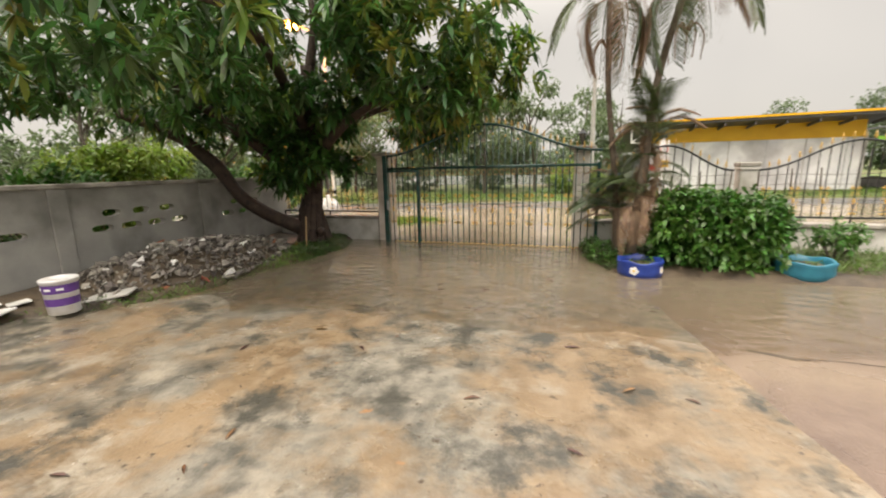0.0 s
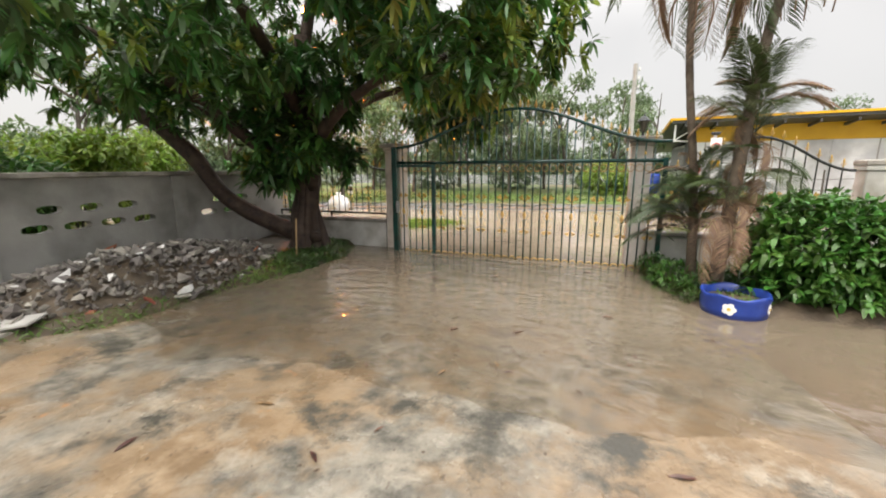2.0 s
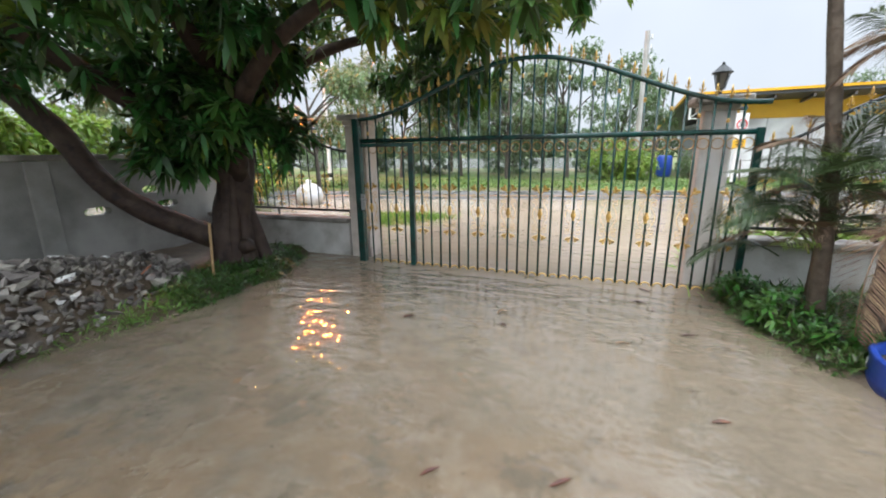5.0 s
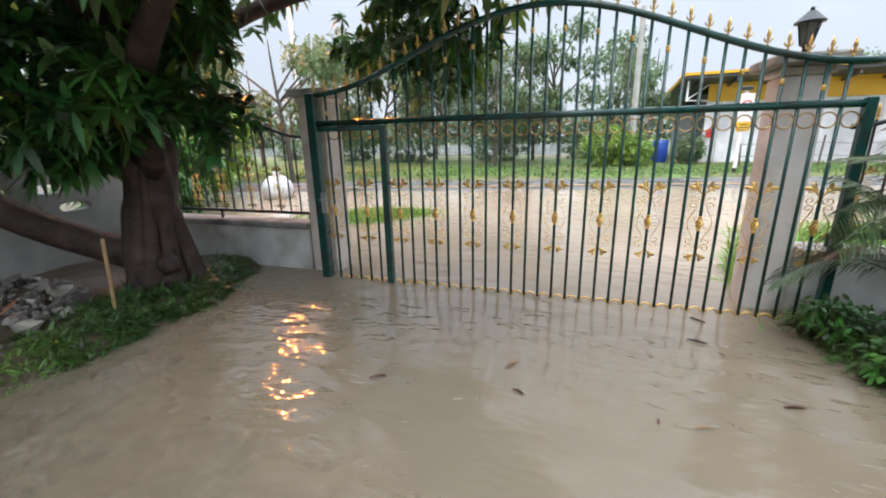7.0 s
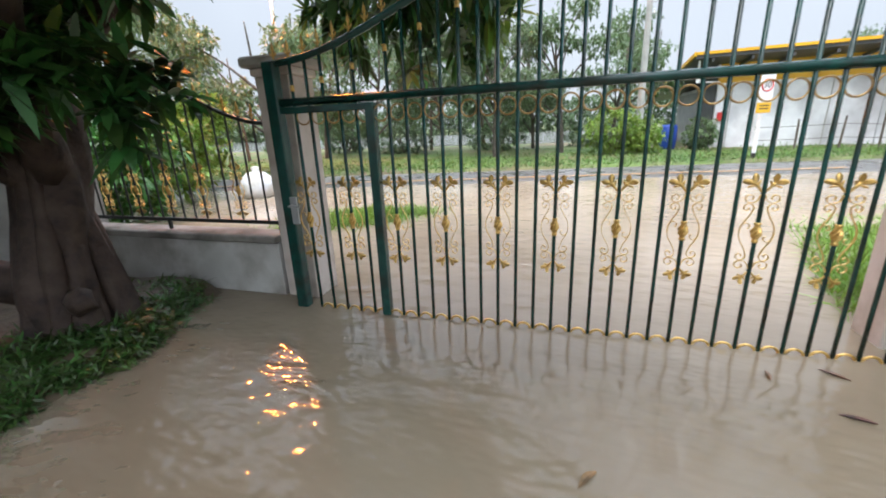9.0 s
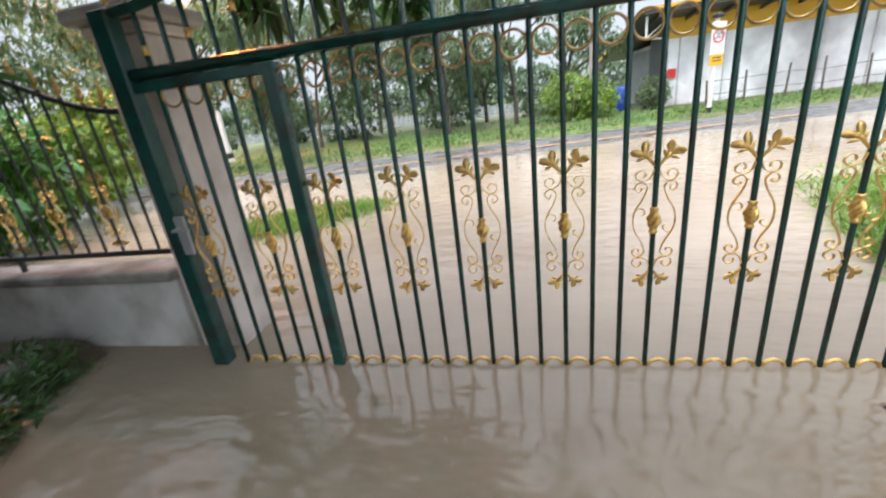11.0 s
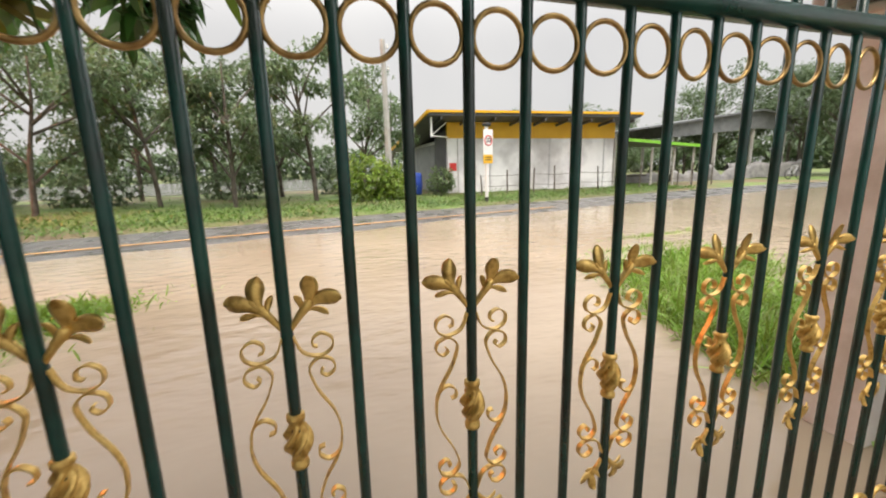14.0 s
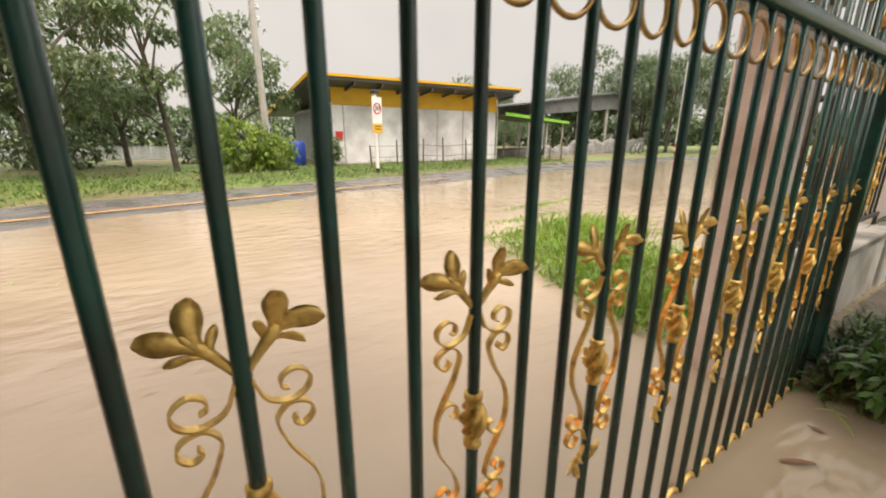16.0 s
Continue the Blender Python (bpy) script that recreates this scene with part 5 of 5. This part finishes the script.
part("roof", sloped_slab(-5.78, 5.26, -1.2, 7.2, 3.5, 3.6, 2.52, 2.42, 0.16), DARK_SHEET, bld, "thin dark sheet roof")
part("roof_edge", sloped_slab(-5.8, 5.28, -1.26, -1.203, 3.62, 3.72, 3.72, 3.62, 0.1), YELLOW_CLAD, bld, "yellow edge strip")
part("roof_edge", sloped_slab(-5.86, -5.784, -1.26, 7.2, 3.58, 3.58, 2.5, 2.5, 0.14), YELLOW_CLAD, bld, "yellow edge strip")
part("roof_edge", sloped_slab(5.264, 5.34, -1.26, 7.2, 3.68, 3.68, 2.6, 2.6, 0.14), YELLOW_CLAD, bld, "yellow edge strip")
for x in np.linspace(-5.2, 4.9, 9):
    part("rafter", sloped_slab(x - 0.04, x + 0.04, -1.15, 0.0, 3.36, 3.36, 3.22, 3.22, 0.12), DARK_SHEET, bld)
part("side_wall", Build().box(BX0 - 0.06, 1.9, -0.1, BX0 - 0.004, 6.1, 2.5), GREY_SHEET, bld, "grey side wall")
# solid dark panel stands in for the shade inside the open bay
part("bay_shade_panel", Build().box(BX0 - 0.05, 0.15, -0.1, BX0 - 0.004, 1.85, 3.0), DARK_SHEET, bld, "dark panel in place of the shaded open side bay")
part("brace", Build().box(-5.62, -0.95, 2.66, -5.55, -0.88, 3.45), WHITE_PAINT, bld)
part("brace", Build().tube([(-5.6, -0.93, 2.7), (BX0, -0.06, 2.7)], 0.035, 6), WHITE_PAINT, bld)
part("brace", Build().tube([(-5.58, -0.9, 2.72), (BX0 - 0.05, -0.08, 3.35)], 0.03, 6), WHITE_PAINT, bld)
part("corner_post", Build().box(BX1 + 0.034, -0.08, -0.1, BX1 + 0.13, 0.05, 2.9), CONCRETE, bld)
for i, x in enumerate(np.linspace(BX0 + 0.5, BX1 - 0.6, 6)):
    part("batten", Build().box(x - 0.02, -0.025, -0.1, x + 0.02, -0.004, 2.66), STEEL if i % 2 else CONCRETE, bld)
    w = Build()
    for k in range(13):
        for j in range(6):
            u, z = x + 0.1 + 1.3 * k / 12, 0.1 + 2.4 * j / 5
            w.v.append((min(u, BX1), -0.02 - 0.03 * abs(noise.noise((u * 1.4, z * 1.1, i))), z))
    w.f = [(j + 6 * k, j + 6 * k + 6, j + 6 * k + 7, j + 6 * k + 1) for k in range(12) for j in range(5)]
    part("sheet", w, SHEETING, bld, "slack pale plastic sheet", True)
part("red_panel", Build().box(BX0 + 0.08, -0.09, 1.2, BX0 + 0.4, -0.066, 1.55), SIGN_RED, bld)
br = thing("barrel", "blue plastic barrel beside the building", "barrel", at=pose(2.35, 24.6, 0.14) @ Matrix.Scale(0.95, 4))
part("body", Build().lathe(0, 0, [(0.3, 0), (0.34, 0.1), (0.36, 0.5), (0.34, 0.95), (0.28, 1.05), (0.05, 1.07)], 16), BLUE_PLASTIC, br, smooth=True)

canopy = thing("lean_to", "low open lean-to with lime-green roof edge", "shed", at=pose(16.1, 25.2, 0))
part("roof", sloped_slab(-2.6, 2.5, -0.9, 3.4, 2.5, 2.16, 2.4, 2.7, 0.07), DARK_SHEET, canopy)
part("roof_edge", sloped_slab(-2.65, 2.55, -0.98, -0.903, 2.48, 2.14, 2.14, 2.48, 0.15), LIME_EDGE, canopy, "lime-green edging")
for x in (-0.6, 0.9, 2.3):
    for y in (-0.7, 3.0):
        part("post", Build().tube([(x, y, -0.1), (x, y, 2.18)], 0.06, 8), CONCRETE, canopy)
part("bench", Build().box(-2.3, 0.4, 0.62, 0.2, 0.9, 0.7, 0.01), FAR_BARK, canopy, "rough plank bench")

shed = thing("open_shed", "tall open shed with grey metal roof on posts", "shed", at=pose(27.6, 29.0, 0))
rf = Build()
rf.v = [(-8.0, 0, 3.75), (2.4, 0, 5.1), (7.1, 0, 4.5), (-8.0, 8, 3.75), (2.4, 8, 5.1), (7.1, 8, 4.5)]
rf.v += [(x, y, z - 0.12) for x, y, z in rf.v]
rf.f = [(0, 1, 4, 3), (1, 2, 5, 4), (0, 6, 7, 1), (1, 7, 8, 2), (3, 4, 10, 9), (4, 5, 11, 10), (0, 3, 9, 6), (2, 8, 11, 5), (6, 9, 10, 7), (7, 10, 11, 8)]
part("roof", rf, SHED_SHEET, shed, "grey sheet roof")
for y in (0.3, 7.6):
    g = Build()
    g.v = [(-6.6, y, 3.0), (2.4, y, 3.75), (6.3, y, 3.55), (6.3, y, 4.45), (2.4, y, 4.95), (-6.6, y, 3.8)]
    g.v += [(a, c + 0.06, e) for a, c, e in g.v]
    g.f = [(0, 1, 4, 5), (1, 2, 3, 4), (11, 10, 7, 6), (10, 9, 8, 7)] + [(i, i + 6, (i + 1) % 6 + 6, (i + 1) % 6) for i in range(6)]
    part("gable_board", g, SHED_SHEET, shed, "grey sheet apron under the roof")
for x, h in ((-5.6, 3.3), (-1.5, 3.6), (2.2, 3.8), (5.6, 3.7)):
    for y in (0.5, 7.3):
        part("post", Build().tube([(x, y, -0.1), (x, y, h)], 0.12, 8), CONCRETE, shed)

for k, (x0, x1, yy, hh) in enumerate(((14.2, 19.4, 27.2, 1.0), (19.6, 25.0, 26.8, 1.2), (25.4, 33.0, 27.6, 1.7))):
    g = Build()
    for i in range(27):
        x = x0 + (x1 - x0) * i / 26
        for j in range(5):
            top = hh * (0.75 + 0.5 * noise.noise((x * 0.9, k, 2)))
            g.v.append((x, yy + 0.5 * j / 4 + 0.3 * noise.noise((x * 1.3, j, k)), top * math.sin(math.pi * (0.06 + 0.88 * j / 4)) - 0.05))
    g.f = [(5 * i + j, 5 * i + 5 + j, 5 * i + 6 + j, 5 * i + j + 1) for i in range(26) for j in range(4)]
    net = thing("shade_net", "heap of grey shade netting beside the shed", "netting", "netting heaps")
    part("netting", g, NETTING, net, smooth=True)

fence = thing("post_fence", "rough wooden post fence before the building", "fence")
FENCE = [(4.9 + 1.25 * i, 22.9 + 0.06 * i + 0.1 * math.sin(i * 2.7)) for i in range(12)]
for x, y in FENCE:
    part("post", Build().tube([(x, y, 0), (x + rnd.uniform(-0.08, 0.08), y, 1.05 + rnd.uniform(-0.1, 0.3))], [0.04, 0.03], 6), FAR_BARK, fence)
for z in (0.5, 0.95):
    part("wire", Build().tube([(x, y, z + 0.04 * math.sin(x * 2)) for x, y in FENCE], 0.013, 4), FAR_BARK, fence)


def utility_pole(x, y, h, r, label, mat, arms):
    t = thing("utility_pole", label, "pole", "roadside poles", at=pose(x, y, 0))
    part("shaft", Build().tube([(0, 0, -0.2), (-0.04, 0, h)], [r, r * 0.65], 8), mat, t)
    for z in arms:
        part("insulator", Build().lathe(0.14, 0, [(0.03, z), (0.06, z + 0.03), (0.03, z + 0.08), (0.05, z + 0.12), (0.01, z + 0.16)], 8), WHITE_PAINT, t)
        part("bracket", Build().box(-0.1, -0.02, z - 0.03, 0.2, 0.02, z), STEEL, t)
    return t


utility_pole(1.07, 23.7, 6.3, 0.15, "tall grey concrete utility pole", CONCRETE, (5.2, 5.6, 6.0))
lamp_post = thing("street_lamp", "tall slim white street lamp post with a lit orange lamp", "street lamp", at=pose(-12.7, 19.8, 0.1))
part("post", Build().tube([(0, 0, 0.6), (0, 0, 8.0), (-0.1, -0.17, 8.45), (-0.75, -1.2, 8.75)], [0.1, 0.065, 0.05, 0.045], 8), WHITE_PAINT, lamp_post)
for i in range(4):
    part("band", Build().tube([(0, 0, 0.2 * i - 0.2), (0, 0, 0.2 * i)], 0.13, 8), WHITE_PAINT if i % 2 else INK, lamp_post, "" if i % 2 else "black band")
part("head", Build().box(-1.05, -1.75, 8.72, -0.65, -1.1, 8.86, 0.04), GREY_SHEET, lamp_post)
part("bulb", Build().box(-1.03, -1.72, 8.5, -0.67, -1.12, 8.717, 0.05), SODIUM, lamp_post, "glowing orange lamp")

sign = thing("speed_sign", "white roadside sign board with red ring, number and amber plate", "sign", at=pose(3.85, 20.05, 0.02) @ pose(0, 0, 0, 0, 0, 18) @ Matrix.Scale(1.08, 4))
part("post", Build().tube([(0, 0, -0.2), (0, 0, 0.22)], 0.06, 8), INK, sign)
part("post", Build().tube([(0, 0, 0.22), (-0.02, 0, 2.45)], 0.055, 8), WHITE_PAINT, sign)
part("board", Build().box(-0.2, -0.075, 1.58, 0.2, -0.055, 2.36, 0.005), WHITE_PAINT, sign)
part("amber_plate", Build().box(-0.2, -0.077, 1.3, 0.2, -0.057, 1.57, 0.005), SIGN_YELLOW, sign)
part("ring", Build().tube([(0.15 * math.cos(a), -0.082, 2.02 + 0.15 * math.sin(a)) for a in np.linspace(0, 2 * math.pi, 25)], 0.018, 6, False), SIGN_RED, sign)
cu = bpy.data.curves.new("number", "FONT")
cu.body, cu.size, cu.align_x, cu.align_y, cu.extrude = "30", 0.22, "CENTER", "CENTER", 0.002
cu.materials.append(INK)
tx = new("number", cu)
tx.parent = sign
tx.matrix_basis = pose(0, -0.08, 2.02, 90, 0, 0)
for z in (1.4, 1.48):
    part("print_bar", Build().box(-0.13, -0.081, z, 0.13, -0.078, z + 0.03), INK, sign)
part("beacon", Build().box(-0.14, -0.12, 2.46, 0.1, 0.08, 2.56, 0.02), INK, sign, "small dark solar beacon")


mk = thing("marker_pole", "tall thin white pole with red and white banded foot", "pole", at=pose(32.4, 24.6, 0.0))
part("shaft", Build().tube([(0, 0, 0.9), (0, 0, 7.0)], 0.07, 8), WHITE_PAINT, mk)
for i in range(3):
    part("band", Build().tube([(0, 0, 0.3 * i), (0, 0, 0.3 * i + 0.3)], 0.1, 8), SIGN_RED if i != 1 else WHITE_PAINT, mk, "red band" if i != 1 else "")
bike = thing("bicycle", "dark bicycle standing by the open shed", "bicycle", at=pose(27.4, 25.2, 0.12))
for x in (0, 1.05):
    part("wheel", Build().tube([(x + 0.33 * math.cos(a), 0, 0.34 + 0.33 * math.sin(a)) for a in np.linspace(0, 2 * math.pi, 21)], 0.03, 6, False), INK, bike)
part("frame", Build().tube([(0, 0, 0.34), (0.42, 0, 0.34), (0.3, 0, 0.85), (0.85, 0, 0.85), (0.42, 0, 0.34), (0.3, 0, 0.85), (0, 0, 0.34)], 0.025, 5), STEEL, bike)
part("fork", Build().tube([(1.05, 0, 0.34), (0.85, 0, 0.85), (0.82, 0, 1.0)], 0.025, 5), INK, bike)
part("handlebar", Build().tube([(0.8, -0.25, 1.02), (0.85, 0, 1.0), (0.8, 0.25, 1.02)], 0.02, 5), INK, bike)
part("saddle", Build().box(0.15, -0.07, 0.88, 0.4, 0.07, 0.94, 0.02), INK, bike)


# ---- trees across the road ----
def roadside_tree(x, y, h, spread, mat, label, seed, bare=0.3, density=150):
    r = random.Random(seed)
    t = thing("roadside_tree", label, "tree", "roadside trees", at=pose(x, y, 0.1))
    lean = (r.uniform(-0.5, 0.5), r.uniform(-0.4, 0.4))
    path = bezier([(0, 0, -0.2), (lean[0] * 0.3, lean[1] * 0.3, h * 0.3), (lean[0], lean[1], h * 0.62), (lean[0] * 1.3, lean[1], h * 0.9)], 6)
    part("trunk", Build().tube(path, list(np.linspace(0.03 * h * 0.6, 0.02, len(path))), 8, wobble=0.2), FAR_BARK, t, smooth=True)
    blobs = []
    for i in range(r.randint(7, 10)):
        a, z = r.uniform(0, 6.28), h * r.uniform(bare, 0.92)
        k = spread * r.uniform(0.35, 1.0) * (1.15 - 0.6 * abs(z / h - 0.6))
        tip = (lean[0] + k * math.cos(a), lean[1] + k * math.sin(a), z + 0.1 * h)
        s = path[min(len(path) - 1, int(len(path) * (z / h) * 0.8))]
        part("limb", Build().tube(bezier([s, ((s.x + tip[0]) / 2, (s.y + tip[1]) / 2, (s.z + tip[2]) / 2 + 0.1), tip], 4), list(np.linspace(0.05, 0.015, 9)), 5), FAR_BARK, t)
        q = r.uniform(0.55, 1.0) * spread * 0.5
        blobs.append((*tip, q * 1.25, q * 1.25, q * 0.8, int(density * q)))
    p, o = blob_points(blobs, 0.25)
    base, way = whorls(p, o, 6, 0.5, 0.2)
    n = len(base)
    part("crown", leaves_mesh("crown", mat, base, way, rng.uniform(0.12, 0.24, n), rng.uniform(0.05, 0.1, n), rng.uniform(0.1, 0.6, n)), None, t)


TREES = [(-1.9, 23.6, 5.6, 1.8, FAR_LEAF), (-4.6, 22.3, 5.2, 2.0, DARK_LEAF), (-7.2, 23.5, 5.0, 2.2, FAR_LEAF), (-10, 22, 5.2, 2.3, DARK_LEAF), (-13.2, 23, 5.5, 2.4, FAR_LEAF), (0.3, 26.5, 5.6, 1.9, FAR_LEAF), (3.4, 36, 7.5, 2.4, DARK_LEAF), (-3.4, 27, 5.6, 2.2, DARK_LEAF), (-6.2, 28, 5.6, 2.4, FAR_LEAF), (-17, 22, 5.4, 2.5, DARK_LEAF), (-21, 23, 6, 2.8, FAR_LEAF), (-9.5, 28.5, 6, 2.6, DARK_LEAF), (36, 30, 7.5, 3.4, DARK_LEAF), (33, 38, 7.5, 3.6, FAR_LEAF), (41, 34, 8, 3.6, DARK_LEAF), (28, 42, 6.5, 3.2, FAR_LEAF), (24, 40, 6.6, 3.2, DARK_LEAF), (15, 40, 6.2, 2.6, FAR_LEAF), (-26, 20, 6.5, 2.8, DARK_LEAF), (-15, 29, 6.5, 3, FAR_LEAF), (34.5, 26.5, 8.5, 3.4, DARK_LEAF), (39, 25, 9, 3.6, DARK_LEAF), (31.5, 34, 8.5, 3.4, DARK_LEAF), (45, 28, 9, 3.8, DARK_LEAF), (38, 31, 9, 3.6, DARK_LEAF)]
for i, (x, y, h, s, m) in enumerate(TREES):
    roadside_tree(x, y, h, s, m, "slender roadside tree with loose grey-green crown", 100 + i, 0.16 if i % 2 else 0.3)


def shrub_clump(name, label, x, y, z, blobs, mat, leaf, per=6, cat="bush"):
    t = thing(name, label, cat, "", at=pose(x, y, z))
    k = min(1.0, blobs[0][5] * 1.1)
    for i in range(5):
        a = i * 1.3
        part("stem", Build().tube([(0, 0, -0.1), (0.25 * k * math.cos(a), 0.25 * k * math.sin(a), 0.4 * k), (0.5 * k * math.cos(a), 0.5 * k * math.sin(a), 0.9 * k)], 0.025 * k, 6), FAR_BARK, t)
    p, o = blob_points(blobs, 0.5)
    p[:, 2] = np.maximum(p[:, 2], 0.02)
    base, way = whorls(p, o, per, 0.6, 0.0)
    n = len(base)
    part("foliage", leaves_mesh("foliage", mat, base, way, rng.uniform(leaf * 0.7, leaf * 1.3, n), leaf * 0.4, rng.uniform(0.1, 0.5, n)), None, t)


shrub_clump("roadside_bush", "bright green feathery bush beside the utility pole", 0.1, 22.6, 0.1, [(0, 0, 0.9, 1.3, 1.0, 0.95, 520), (0.9, 0.2, 0.7, 1.0, 0.9, 0.7, 320)], LIME_LEAF, 0.16)
shrub_clump("roadside_bush", "small dark shrub before the sheeted wall", 3.3, 23.6, 0.1, [(0, 0, 0.7, 0.7, 0.5, 0.6, 220)], FAR_LEAF, 0.14)
for i in range(12):
    x = -22 + 2.4 * i
    if x < 3.6 and i % 2:
        shrub_clump("undergrowth", "dense dark undergrowth under the roadside trees", x, 27 + 1.5 * math.sin(i * 2.3), 0.1, [(0, 0, 0.7, 1.6, 1.0, 0.9, 300)], DARK_LEAF, 0.2)
for x, y, k in ((0.62, 6.75, 1.0), (0.5, 7.3, 0.9), (0.85, 6.4, 0.8), (0.72, 7.05, 0.9)):
    shrub_clump("weed", "bright broad-leaved weed in the planting bed", x, y, 0.1, [(0, 0, 0.12 * k, 0.24 * k, 0.2 * k, 0.14 * k, 60)], BUSH_LEAF, 0.075, 5, "weed")
# shrubs and banana plants beyond the boundary wall
for i in range(9):
    x, y = -8.6 - 1.1 * (i % 3), -1.0 + 1.75 * i
    k = 1.0 + 0.25 * math.sin(i * 1.7)
    shrub_clump("hedge_shrub", "bright lime-green shrub beyond the wall", x, y, 0.1, [(0, 0, 0.95 * k, 1.1, 1.1, 0.95 * k, 460), (0.3, 0.5, 1.5 * k, 0.7, 0.7, 0.5, 200)], LIME_LEAF if i % 3 else BUSH_LEAF, 0.17)
for i, (x, y, h) in enumerate(((-13, 4, 5), (-15, 9, 6), (-12.5, 12, 5.5), (-17, 1, 6), (-14, -4, 6), (-10.5, 16, 5))):
    roadside_tree(x, y, h, 2.3, FAR_LEAF, "tree beyond the boundary wall", 300 + i, 0.2)


def treeline(name, label, x0, y0, x1, y1, h, n, mat):
    s = rng.random(n)
    hh = np.array([h * (0.7 + 0.5 * noise.noise((float(q) * 23, 0, 1))) for q in s])
    z = rng.random(n) ** 0.8 * hh
    p = np.c_[x0 + (x1 - x0) * s + rng.normal(scale=0.5, size=n), y0 + (y1 - y0) * s + rng.normal(scale=1.8, size=n), z]
    base, way = whorls(p, rand_dirs(n), 4, 0.4, 0)
    m = len(base)
    tagged(new(name, leaves_mesh(name, mat, base, way, rng.uniform(0.5, 1.1, m), rng.uniform(0.25, 0.5, m), 0.3)), label, "woods", "", "stuff")


treeline("far_woods", "hazy dark band of distant woods", -120, 78, 60, 78, 7, 9000, DARK_LEAF)
treeline("far_woods", "hazy dark band of distant woods", 40, 60, 130, 20, 8, 7000, DARK_LEAF)
treeline("far_woods", "hazy dark band of distant woods", -60, 60, -60, -40, 8, 5000, DARK_LEAF)

# the house behind the walk, which closes the yard
house = thing("house", "plain pale house wall behind the yard", "house", at=pose(0, -9, 0))
part("wall", Build().box(-6.3, -0.3, 0, 9, 0, 3.4, 0.02), WHITE_WALL, house)
part("roof", Build().box(-6.8, -4.5, 3.405, 9.4, 0.9, 3.55, 0.03), GREY_SHEET, house)
